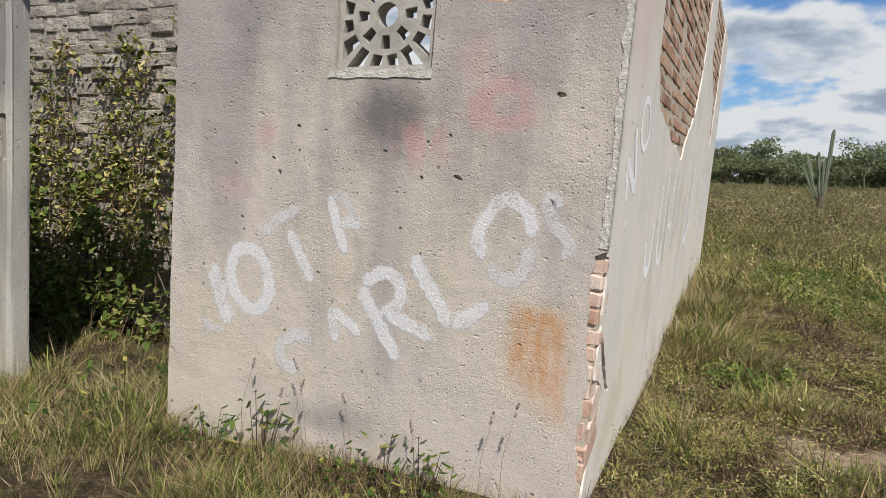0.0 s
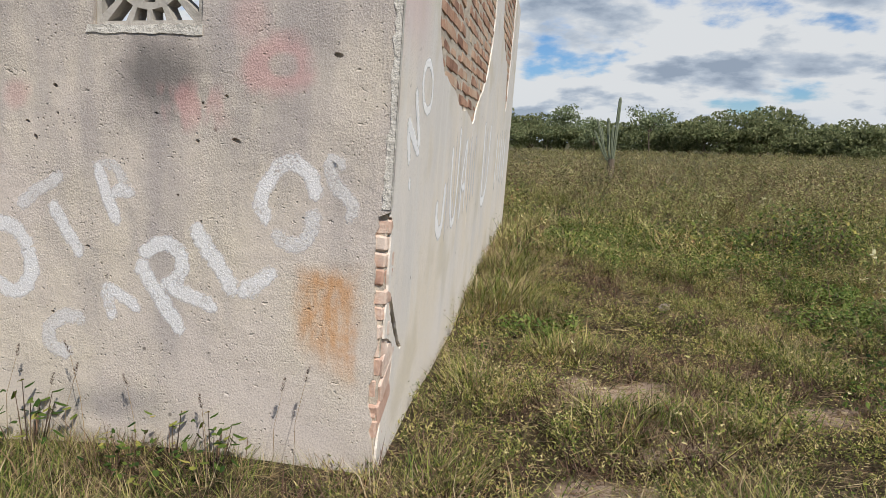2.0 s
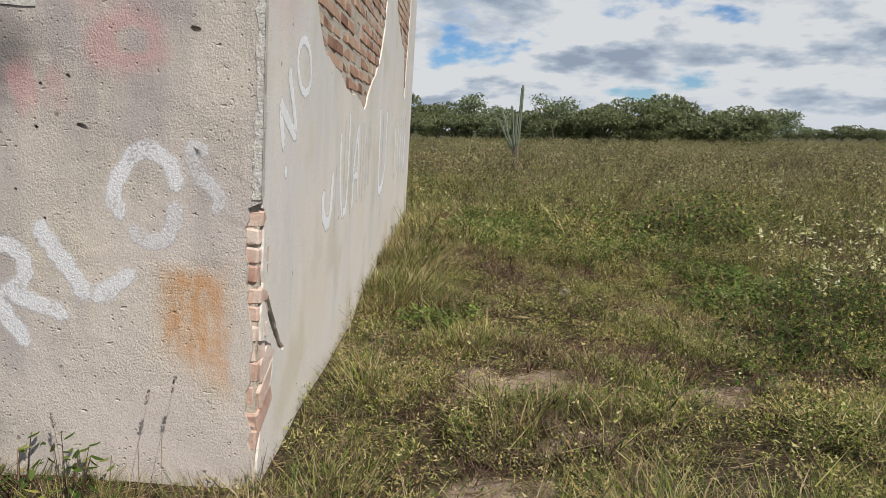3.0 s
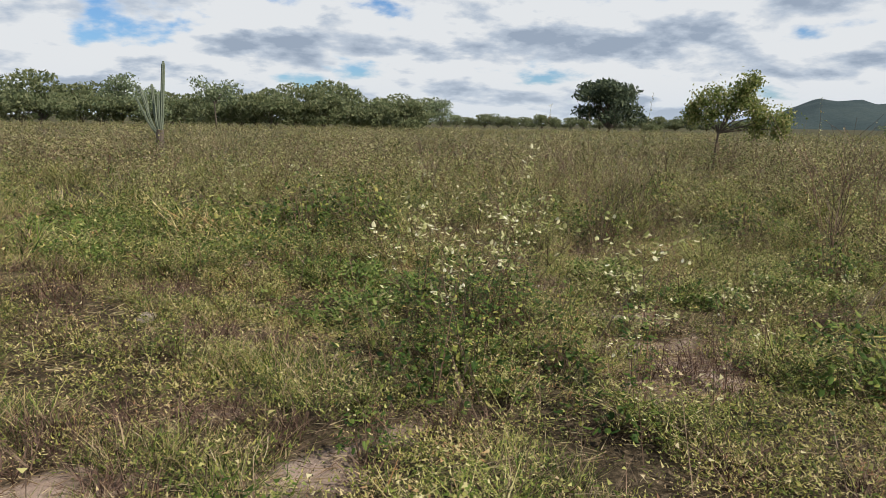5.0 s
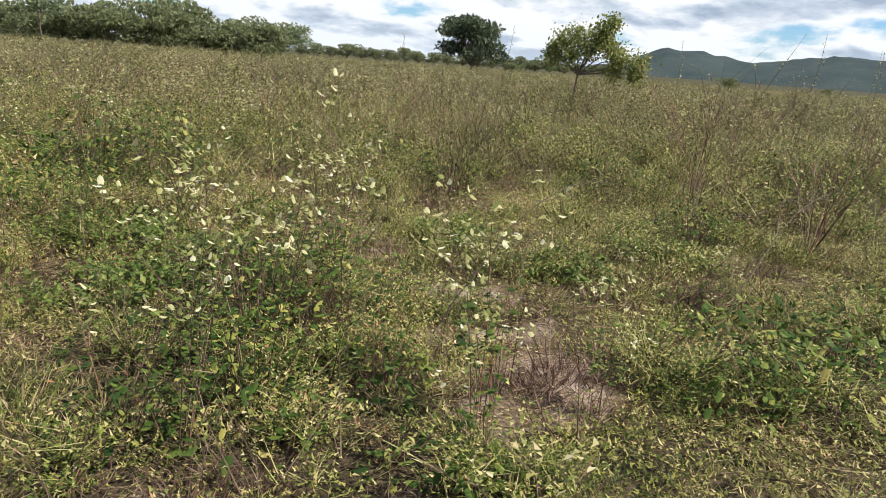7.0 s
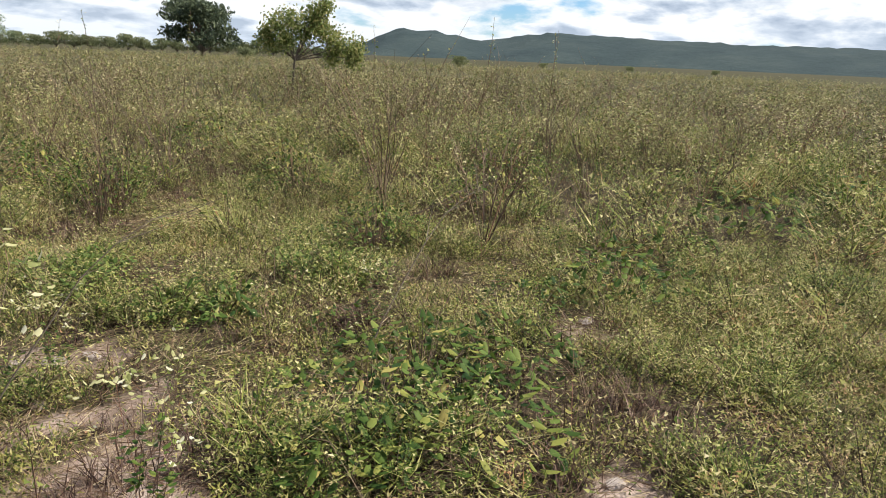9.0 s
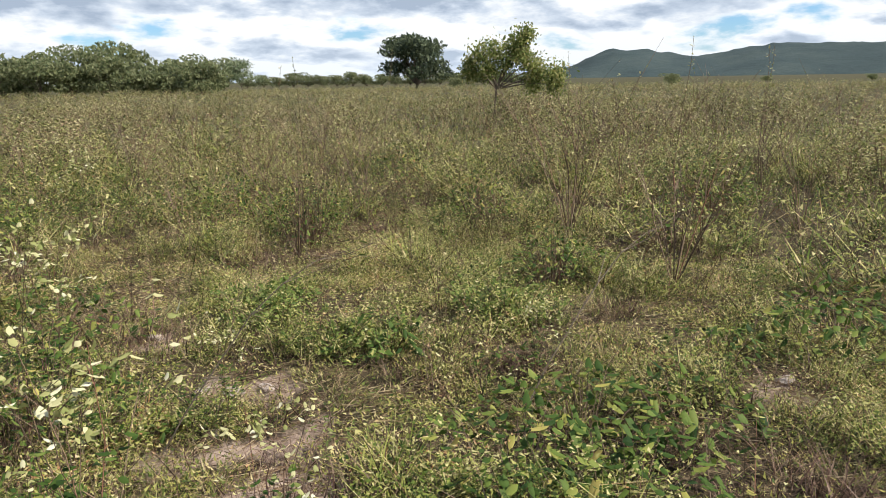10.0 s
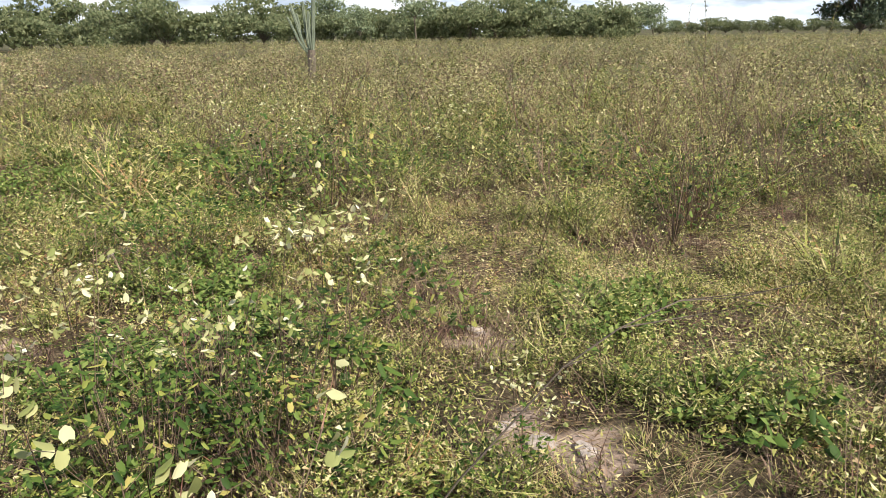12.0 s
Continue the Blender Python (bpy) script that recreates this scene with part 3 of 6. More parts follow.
V_EDGE = [(0.80, TALL), (0.82, 2.23), (0.86, 1.93), (1.04, 1.755), (1.11, 1.71), (1.6, 1.65), (1.77, 1.59), (2.26, 1.555), (2.61, 1.49), (2.68, 1.52), (2.87, 1.65), (3.16, 1.76), (3.45, 1.93), (3.68, 2.2), (3.75, 2.4), (3.85, TALL)]
FAR_V = [(4.45, TALL), (4.6, 2.5), (5.2, 2.3), (5.6, 2.2), (5.85, 1.75), (6.0, 1.72), (6.15, 2.3), (6.3, TALL)]
BROKEN = [(0.021, 1.07), (0.048, 1.06), (0.040, 0.9), (0.048, 0.76), (0.032, 0.68), (0.036, 0.57), (0.12, 0.545), (0.225, 0.475), (0.20, 0.38), (0.165, 0.29), (0.06, 0.22), (0.021, 0.10)]
side_outline = [(0.021, -0.15), (LONG, -0.15), (LONG, TALL)] + rag_line(FAR_V, 0.12, 0.02, 9)[::-1] + rag_line(V_EDGE, 0.09, 0.018, 8)[::-1] + [(0.021, TALL)] + rag_line(BROKEN, 0.03, 0.007, 10)
gash = [(0.075, 0.755), (0.125, 0.725), (0.215, 0.615), (0.32, 0.49), (0.395, 0.437), (0.375, 0.428), (0.295, 0.468), (0.185, 0.575), (0.10, 0.675), (0.07, 0.715)]
crevice = [(0.165, 0.66), (0.215, 0.612), (0.32, 0.487), (0.385, 0.44), (0.375, 0.432), (0.297, 0.472), (0.19, 0.58), (0.165, 0.61)]
seam = [(2.60, 1.44), (2.612, 1.44), (2.636, 1.0), (2.645, 0.70), (2.637, 0.70), (2.622, 1.0)]
wall_side = tagged(new("wall_side", slab("wall_side", [rect(0.15, -0.15, LONG, TALL), crevice], 0.0115, 0.15, on_side, MORTAR)),
                   "long side wall of the ruined house with cracked render", "wall", kind="structure")
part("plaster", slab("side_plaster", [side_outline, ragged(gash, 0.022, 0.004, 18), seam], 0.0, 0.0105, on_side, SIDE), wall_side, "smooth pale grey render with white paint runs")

edge_strip = [(EDGE + 0.003, 1.10), (EDGE + 0.003, TALL)] + rag_line([(0.008, TALL), (0.006, 2.4), (0.0, 1.9), (0.006, 1.5), (0.0, 1.25), (-0.006, 1.10)], 0.03, 0.008, 15)
part("corner_edge", slab("corner_edge", [edge_strip], -0.004, -0.0005, on_front, EDGE_COAT), wall_front, "crumbling pale mortar along the corner")
side_strip = [(-0.004, 1.10)] + rag_line([(0.03, 1.11), (0.035, 1.3), (0.028, 1.6), (0.035, 1.9), (0.025, 2.4), (0.025, TALL)], 0.03, 0.007, 16) + [(-0.004, TALL)]
part("corner_edge", slab("corner_edge", [side_strip], -0.002, -0.0003, on_side, EDGE_COAT), wall_side, "crumbling pale mortar along the corner")

# pier beside the doorway, its jamb, the lintel and the rooms' other walls
def block(name, u0, v0, w0, u1, v1, w1, mat, chip=0.008, seed=0, cuts=6):
    """A wall piece whose long edges are chipped and uneven."""
    bm = bmesh.new()
    bmesh.ops.create_cube(bm, size=1)
    for v in bm.verts:
        v.co = (u0 + (v.co.x + 0.5) * (u1 - u0), v0 + (v.co.y + 0.5) * (v1 - v0), w0 + (v.co.z + 0.5) * (w1 - w0))
    bmesh.ops.subdivide_edges(bm, edges=bm.edges, cuts=cuts, use_grid_fill=True)
    r = random.Random(seed)
    for v in bm.verts:
        edges = sum((abs(v.co.x - u0) < 1e-4 or abs(v.co.x - u1) < 1e-4, abs(v.co.y - v0) < 1e-4 or abs(v.co.y - v1) < 1e-4, abs(v.co.z - w0) < 1e-4 or abs(v.co.z - w1) < 1e-4))
        if edges > 1:
            v.co += Vector((r.uniform(-1, 1), r.uniform(-1, 1), r.uniform(-1, 1))) * chip
    bm.transform(SHEAR)
    return mesh_of(name, bm, mat)


wall_pier = tagged(new("wall_pier", block("wall_pier", -6.4, 0.0, -0.15, DOOR_L - 0.235, 0.16, HEAD + 0.16, PIER, 0.004, 1)), "grey rendered pier beside the open doorway", "wall", kind="structure")
part("jamb", block("jamb", DOOR_L - 0.24, -0.022, 1.63, DOOR_L - 0.066, 0.1, HEAD - 0.01, PIER, 0.006, 2), wall_pier, "raised strip of render that ends in a broken notch")
part("jamb", block("jamb", DOOR_L - 0.238, -0.005, -0.15, DOOR_L - 0.05, 0.14, 1.36, PIER, 0.004, 12), wall_pier, "worn lower door jamb")
part("jamb", block("jamb", DOOR_L - 0.23, 0.012, 1.352, DOOR_L - 0.08, 0.13, 1.64, CONCRETE, 0.014, 14, 9), wall_pier, "broken rough concrete where the render has come off")
part("jamb", block("jamb", DOOR_L - 0.05, 0.035, -0.15, DOOR_L, 0.155, HEAD - 0.01, PIER, 0.006, 3), wall_pier, "cracked inner edge of the jamb")
lintel = tagged(new("door_1", block("lintel", DOOR_L - 0.30, -0.012, HEAD, DOOR_R - 0.003, 0.15, HEAD + 0.2, CONCRETE, 0.012, 4, 9)), "weathered concrete lintel over the open doorway", "doorway", kind="structure")
wall_inner = tagged(new("wall_inner", block("wall_inner", -7.6, 1.58, -0.15, -3.0, 1.75, 2.95, RUBBLE, 0.02, 6)), "rough unrendered inner wall seen through the doorway", "wall", kind="structure")
wall_back = tagged(new("wall_back", block("wall_back", -7.6, LONG - 0.16, -0.15, EDGE - 0.16, LONG, 1.9, RUBBLE, 0.02, 7)), "low broken back wall of the ruin", "wall", kind="structure")
wall_west = tagged(new("wall_west", block("wall_west", -7.75, 0.0, -0.15, -7.6, LONG, 2.6, PIER, 0.01, 8)), "far end wall of the ruined house", "wall", kind="structure")


def vent_block():
    """Pierced concrete vent block: a hub, a ring of slots and sixteen outer openings round it."""
    s = VENT[2]
    c = (VENT[0] + s / 2, VENT[1] + s / 2)
    r_in = s * 0.445

    def polar(a, r):
        return (c[0] + r * math.cos(a), c[1] + r * math.sin(a))

    def to_square(a, r):
        return min(r, r_in / max(abs(math.cos(a)), abs(math.sin(a))))

    holes = [[polar(math.tau * i / 20, 0.052) for i in range(20)]]
    for i in range(8):
        a = math.tau * i / 8
        holes.append([polar(a - 0.20, 0.088), polar(a + 0.20, 0.088), polar(a + 0.17, 0.146), polar(a - 0.17, 0.146)])
    for i in range(16):
        a = math.tau * (i + 0.5) / 16
        lo, hi = a - 0.135, a + 0.135
        holes.append([polar(lo, 0.172), polar(hi, 0.172), polar(hi, to_square(hi, 0.40)), polar(a, to_square(a, 0.40)), polar(lo, to_square(lo, 0.40))])
    return slab("vent_block", [rect(VENT[0] + 0.004, VENT[1] + 0.004, VENT[0] + s - 0.004, VENT[1] + s - 0.004)] + holes, 0.022, 0.105, on_front, CONCRETE)


vent = thing("vent_block", "pierced concrete vent block with radial openings set in the wall", "vent block")
part("grille", vent_block(), vent)
rim = ragged([(VENT[0] - 0.03, VENT[1] - 0.020), (VENT[0] + 0.485, VENT[1] - 0.036), (VENT[0] + 0.485, VENT[1] + 0.006), (VENT[0] - 0.02, VENT[1] + 0.010)], 0.04, 0.006, 12)
part("sill", slab("sill", [rim], -0.005, 0.03, on_front, EDGE_COAT), vent, "chipped mortar sill")

# bricks laid bare where the render has come off


def brick_mesh(name, l, d, h, seed, mat, rough=0.005):
    bm = bmesh.new()
    bmesh.ops.create_cube(bm, size=1)
    r = random.Random(seed)
    for v in bm.verts:
        v.co = Vector((v.co.x * l, v.co.y * d, v.co.z * h)) + Vector((r.uniform(-1, 1), r.uniform(-1, 1), r.uniform(-1, 1))) * rough
    bmesh.ops.bevel(bm, geom=bm.edges[:], offset=0.007, segments=1, affect="EDGES", clamp_overlap=True)
    return mesh_of(name, bm, mat)


def inside(pt, poly):
    x, y = pt
    hit = False
    for (x0, y0), (x1, y1) in zip(poly, poly[1:] + poly[:1]):
        if (y0 > y) != (y1 > y) and x < (x1 - x0) * (y - y0) / (y1 - y0) + x0:
            hit = not hit
    return hit


def lay_brick(me, wall, at, turn):
    ob = new("brick", me)
    ob.parent = wall
    ob.matrix_basis = Matrix.Translation(SHEAR @ Vector(at)) @ pose(0, 0, 0, random.uniform(-1, 1), math.degrees(LEAN) + random.uniform(-1, 1), turn + random.uniform(-1.2, 1.2))
    return ob


side_bricks = [brick_mesh("brick", 0.225, 0.10, 0.068, i, BRICK) for i in range(4)]
half_bricks = [brick_mesh("brick", 0.11, 0.10, 0.068, i + 10, BRICK) for i in range(3)]
patches = [V_EDGE, FAR_V]
for row in range(26):
    w = 1.46 + row * 0.083
    if w > TALL - 0.04:
        break
    a = 0.7 + (0.12 if row % 2 else 0.0)
    while a < 6.3:
        short = random.random() < 0.16
        ln = 0.11 if short else 0.225
        mid = (a + ln / 2, w)
        crack = abs(mid[0] - (2.55 - (w - 1.5) * 0.9)) < 0.07 and 1.75 < w < 2.6
        if any(inside((mid[0] + e, mid[1] - 0.01), p) for p in patches for e in (-ln * 0.42, ln * 0.42)) and not crack:
            lay_brick(random.choice(half_bricks if short else side_bricks), wall_side, (EDGE - 0.0585 + random.uniform(-0.002, 0.003), mid[0], w), 92)
        a += ln + 0.017
for row in range(5):
    for a in (-0.60, -0.36):
        lay_brick(random.choice(side_bricks), wall_front, (a + (0.06 if row % 2 else 0), 0.064, 2.075 + row * 0.083), 0)
corner_bricks = [brick_mesh("brick", 0.10, 0.10, 0.066, i + 20, PALE_BRICK) for i in range(4)]
for i, w in enumerate((0.60, 0.675, 0.75, 0.825, 0.90, 0.97, 1.03)):
    lay_brick(corner_bricks[i % 4], wall_front, (EDGE - 0.0535 + random.uniform(-0.004, 0.004), 0.067 + random.uniform(-0.004, 0.004), w + random.uniform(-0.006, 0.006)), random.uniform(-8, 8))
slant_bricks = [brick_mesh("brick", 0.20, 0.10, 0.088, i + 30, PALE_BRICK, 0.006) for i in range(3)]
for i, (u, w) in enumerate(((0.135, 0.475), (0.13, 0.375), (0.115, 0.28))):
    ob = lay_brick(slant_bricks[i % 3], wall_side, (EDGE - 0.0535, u, w), 92)
    ob.matrix_basis = ob.matrix_basis @ Matrix.Rotation(radians(-24), 4, "Y")
low_bricks = [brick_mesh("brick", 0.09, 0.10, 0.08, i + 36, PALE_BRICK, 0.008) for i in range(3)]
for i, w in enumerate((0.18, 0.27, 0.36, 0.45, 0.53)):
    lay_brick(low_bricks[i % 3], wall_front, (EDGE - 0.0535, 0.067, w), random.uniform(-6, 6))
stone_bricks = [brick_mesh("brick", 0.24, 0.08, 0.085, i + 40, RUBBLE, 0.016) for i in range(7)]
for row in range(25):
    a = -7.35 + (0.13 if row % 2 else 0)
    while a < -3.2 and row * 0.112 < 2.8:
        if -6.35 < a < -3.3 and random.random() < 0.96:
            ob = lay_brick(random.choice(stone_bricks), wall_inner, (a, 1.606 + random.uniform(-0.009, 0.009), 0.06 + row * 0.112 + random.uniform(-0.014, 0.014)), 0)
            ob.scale = (random.uniform(0.85, 1.1), 1, random.uniform(0.95, 1.25))
        a += 0.275

# painted lettering: each letter is one mesh of brushed strokes


def stroke(pts, width, r, close=False):
    """The outline of one brush stroke: a wavering ribbon with blunt round ends, as left and right points."""
    dense = []
    line = list(pts) + ([pts[0]] if close else [])
    n = len(line)
    for i in range(n - 1):
        p0, p1, p2, p3 = (Vector(line[max(i - 1, 0)]), Vector(line[i]), Vector(line[i + 1]), Vector(line[min(i + 2, n - 1)]))
        if n < 4:
            p0, p3 = p1, p2
        k = max(3, int((p2 - p1).length / 0.022))
        for j in range(k):
            f = j / k
            dense.append(0.5 * ((2 * p1) + (p2 - p0) * f + (2 * p0 - 5 * p1 + 4 * p2 - p3) * f * f + (3 * p1 - p0 - 3 * p2 + p3) * f ** 3))
    dense.append(Vector(line[-1]))
    left, right = [], []
    for i, p in enumerate(dense):
        d = (dense[min(i + 1, len(dense) - 1)] - dense[max(i - 1, 0)])
        d = d.normalized() if d.length > 1e-6 else Vector((1, 0))
        nrm = Vector((-d.y, d.x))
        end = min(i, len(dense) - 1 - i)
        w = width * 0.5 * (1.0 if close else (0.55, 0.88, 1.0)[min(end, 2)])
        left.append(p + nrm * w * r.uniform(0.86, 1.08))
        right.append(p - nrm * w * r.uniform(0.86, 1.08))
    return left, right


def painted(owner, strokes, width, mat, place, seed):
    """One letter: (points, closed) for each stroke, laid just proud of the render."""
    r = random.Random(seed)
    verts, faces, body = [], [], []
    width *= 1.18
    for i, (pts, close) in enumerate(strokes):
        left, right = stroke(pts, width, r, close)
        lift = -0.0014 - 0.0004 * i - 0.0002 * (seed % 3)
        b, n = len(verts), len(left)
        mid = [(p + q) * 0.5 for p, q in zip(left, right)]
        for row, f in ((left, 0.0), (mid, 1.0), (right, 0.0)):
            verts += [place(p.x, p.y, lift) for p in row]
            body += [f if close else f * min(1.0, 0.5 * min(j, n - 1 - j)) for j in range(n)]
        faces += [(b + j + e, b + j + 1 + e, b + n + j + 1 + e, b + n + j + e) for e in (0, n) for j in range(n - 1)]
    me = bpy.data.meshes.new("letter")
    me.from_pydata(verts, [], faces)
    me.attributes.new("body", "FLOAT", "POINT").data.foreach_set("value", body)
    me.transform(SHEAR)
    me.materials.append(mat)
    return part("letter", me, owner)


def oval(cx, cz, rx, rz, turn, n=9):
    c, q = math.cos(radians(turn)), math.sin(radians(turn))
    return [(cx + rx * math.cos(a) * c - rz * math.sin(a) * q, cz + rx * math.cos(a) * q + rz * math.sin(a) * c) for a in (math.tau * i / n for i in range(n))]


first = thing("painted_word", "slanting white painted name in block capitals, worn", "lettering")
painted(first, [([(-1.93, 0.88), (-1.87, 0.74), (-1.80, 0.58)], False)], 0.095, HALF_PAINT, on_front, 1)
painted(first, [([(-1.82, 0.56), (-1.90, 0.55), (-1.99, 0.60)], False)], 0.05, FAINT_PAINT, on_front, 2)
painted(first, [(oval(-1.685, 0.83, 0.115, 0.155, 22), True)], 0.075, WHITE_PAINT, on_front, 3)
painted(first, [([(-1.47, 1.09), (-1.40, 0.97), (-1.315, 0.845)], False)], 0.062, WHITE_PAINT, on_front, 4)
painted(first, [([(-1.63, 1.05), (-1.52, 1.13), (-1.40, 1.20)], False)], 0.06, FAINT_PAINT, on_front, 5)
painted(first, [([(-1.25, 1.26), (-1.20, 1.12), (-1.145, 0.985)], False), ([(-1.19, 1.11), (-1.13, 1.14), (-1.06, 1.13)], False)], 0.06, HALF_PAINT, on_front, 6)
painted(first, [([(-1.245, 1.25), (-1.16, 1.24), (-1.08, 1.12)], False)], 0.05, FAINT_PAINT, on_front, 7)
second = thing("painted_word", "faded white painted name climbing the rough render", "lettering")
painted(second, [([(-1.30, 0.555), (-1.385, 0.585), (-1.48, 0.52), (-1.46, 0.44), (-1.36, 0.415)], False)], 0.075, FAINT_PAINT, on_front, 8)
painted(second, [([(-1.215, 0.745), (-1.19, 0.66), (-1.165, 0.57)], False), ([(-1.205, 0.735), (-1.12, 0.68), (-1.03, 0.625)], False)], 0.06, HALF_PAINT, on_front, 9)
painted(second, [([(-1.06, 0.85), (-0.95, 0.69), (-0.838, 0.535)], False), ([(-1.05, 0.86), (-0.935, 0.925), (-0.855, 0.87), (-0.87, 0.775), (-0.955, 0.735)], False), ([(-0.93, 0.745), (-0.80, 0.70), (-0.68, 0.66)], False)], 0.072, WHITE_PAINT, on_front, 10)
painted(second, [([(-0.81, 1.015), (-0.70, 0.86), (-0.60, 0.718)], False), ([(-0.60, 0.715), (-0.51, 0.775), (-0.43, 0.85)], False)], 0.078, WHITE_PAINT, on_front, 11)
painted(second, [([(-0.47, 1.02), (-0.51, 1.10), (-0.485, 1.19), (-0.40, 1.275), (-0.305, 1.225), (-0.27, 1.12)], False)], 0.07, HALF_PAINT, on_front, 12)
painted(second, [([(-0.46, 1.00), (-0.385, 0.945), (-0.31, 0.965), (-0.275, 1.10)], False)], 0.07, FAINT_PAINT, on_front, 13)
painted(second, [([(-0.15, 1.255), (-0.22, 1.285), (-0.20, 1.19), (-0.12, 1.11), (-0.15, 1.03)], False)], 0.06, FAINT_PAINT, on_front, 14)
third = thing("painted_word", "slanting white painted letters on the side wall", "lettering")
painted(third, [([(0.215, 1.46), (0.26, 1.36), (0.30, 1.26)], False), ([(0.22, 1.45), (0.36, 1.38), (0.51, 1.31)], False), ([(0.345, 1.59), (0.43, 1.46), (0.505, 1.33)], False)], 0.062, SIDE_PAINT, on_side, 15)
painted(third, [([(0.325, 1.21), (0.335, 1.185), (0.348, 1.15)], False)], 0.05, SIDE_PAINT, on_side, 16)
painted(third, [(oval(0.63, 1.615, 0.135, 0.105, -18), True)], 0.045, SIDE_PAINT, on_side, 17)


def streak(owner, a, top, foot, width, seed, mat):
    """A run of thin paint down the wall."""
    r = random.Random(seed)
    n = 8
    rows = [[(a + side * width * 0.6 * r.uniform(0.6, 1.2), top + (foot - top) * i / n) for i in range(n + 1)] for side in (-1, 0, 1)]
    me = bpy.data.meshes.new("streak")
    me.from_pydata([on_side(p, q, -0.0015 - 0.0004 * (seed % 4)) for row in rows for p, q in row], [], [(i + e, i + 1 + e, i + n + 2 + e, i + n + 1 + e) for e in (0, n + 1) for i in range(n)])
    me.attributes.new("body", "FLOAT", "POINT").data.foreach_set("value", [f * min(1.0, 0.4 * min(i, n - i)) for f in (0.0, 1.0, 0.0) for i in range(n + 1)])
    me.transform(SHEAR)
    me.materials.append(mat)
    return part("streak", me, owner)


name_word = thing("painted_word", "faded white painted name with paint runs on the side wall", "lettering")
painted(name_word, [([(1.16, 1.05), (1.17, 0.93), (1.27, 0.85), (1.38, 0.90), (1.425, 1.13)], False)], 0.085, SIDE_PAINT, on_side, 18)
painted(name_word, [([(1.65, 1.34), (1.67, 1.05), (1.76, 0.87), (1.90, 0.87), (1.955, 1.08), (1.955, 1.46)], False)], 0.07, SIDE_PAINT, on_side, 19)
painted(name_word, [([(2.17, 0.83), (2.19, 1.12), (2.34, 1.38)], False), ([(2.35, 1.40), (2.37, 1.10), (2.40, 0.86)], False), ([(2.19, 1.04), (2.29, 1.05), (2.38, 1.04)], False)], 0.065, SIDE_PAINT, on_side, 20)
painted(name_word, [([(2.63, 0.83), (2.63, 1.10), (2.62, 1.40)], False), ([(2.93, 1.42), (2.94, 1.2), (2.95, 0.93)], False)], 0.06, HALF_PAINT, on_side, 21)
painted(name_word, [([(3.61, 1.54), (3.65, 1.1), (3.72, 0.84), (3.95, 0.86), (4.14, 1.05), (4.16, 1.53)], False)], 0.10, SIDE_PAINT, on_side, 22)
fourth = thing("paint_runs", "illegible white paint strokes that have run down the wall", "lettering")
for i, (a, top, foot, width) in enumerate(((1.52, 1.15, 0.75, 0.03), (1.80, 1.42, 0.8, 0.03), (2.08, 1.3, 0.78, 0.035), (2.50, 1.42, 0.86, 0.03), (2.78, 1.3, 0.9, 0.04), (3.85, 1.5, 0.9, 0.04), (5.08, 1.49, 0.83, 0.12), (5.40, 1.48, 0.9, 0.09), (5.72, 1.5, 0.86, 0.12), (6.02, 1.5, 0.85, 0.09), (6.33, 1.52, 0.8, 0.13))):
    streak(fourth, a, top, foot, width, i, HALF_PAINT if width < 0.05 else SIDE_PAINT)

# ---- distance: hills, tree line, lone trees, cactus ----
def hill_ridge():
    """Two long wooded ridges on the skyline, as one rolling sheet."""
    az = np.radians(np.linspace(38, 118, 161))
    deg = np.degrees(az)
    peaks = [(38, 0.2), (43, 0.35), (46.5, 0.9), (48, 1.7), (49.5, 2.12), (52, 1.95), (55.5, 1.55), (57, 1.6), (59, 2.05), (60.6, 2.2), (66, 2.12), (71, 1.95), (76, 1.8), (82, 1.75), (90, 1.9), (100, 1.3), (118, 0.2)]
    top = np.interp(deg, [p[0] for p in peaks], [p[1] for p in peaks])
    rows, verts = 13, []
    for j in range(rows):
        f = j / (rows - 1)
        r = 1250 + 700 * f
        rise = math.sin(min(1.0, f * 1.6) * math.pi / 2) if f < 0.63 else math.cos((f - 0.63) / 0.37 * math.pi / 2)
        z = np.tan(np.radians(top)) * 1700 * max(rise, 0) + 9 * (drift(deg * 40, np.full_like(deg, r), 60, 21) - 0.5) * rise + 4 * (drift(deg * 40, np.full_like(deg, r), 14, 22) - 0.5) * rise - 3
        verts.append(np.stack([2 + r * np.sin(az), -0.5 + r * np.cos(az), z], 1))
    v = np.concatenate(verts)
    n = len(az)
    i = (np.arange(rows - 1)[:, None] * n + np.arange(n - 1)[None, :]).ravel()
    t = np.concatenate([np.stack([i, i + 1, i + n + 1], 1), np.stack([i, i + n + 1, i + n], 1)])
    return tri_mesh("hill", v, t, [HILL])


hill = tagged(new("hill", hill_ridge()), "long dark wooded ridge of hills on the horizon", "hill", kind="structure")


def tube(bm, pts, radii, sides=7):
    rings = []
    for i, p in enumerate(pts):
        d = (Vector(pts[min(i + 1, len(pts) - 1)]) - Vector(pts[max(i - 1, 0)])).normalized()
        q = d.to_track_quat("Z", "Y")
        rings.append([bm.verts.new(Vector(p) + q @ Vector((math.cos(a), math.sin(a), 0)) * radii[i]) for a in (math.tau * j / sides for j in range(sides))])
    for a, b in zip(rings, rings[1:]):
        for j in range(sides):
            bm.faces.new((a[j], a[(j + 1) % sides], b[(j + 1) % sides], b[j]))
    bm.faces.new(rings[-1])
    bm.faces.new(rings[0][::-1])


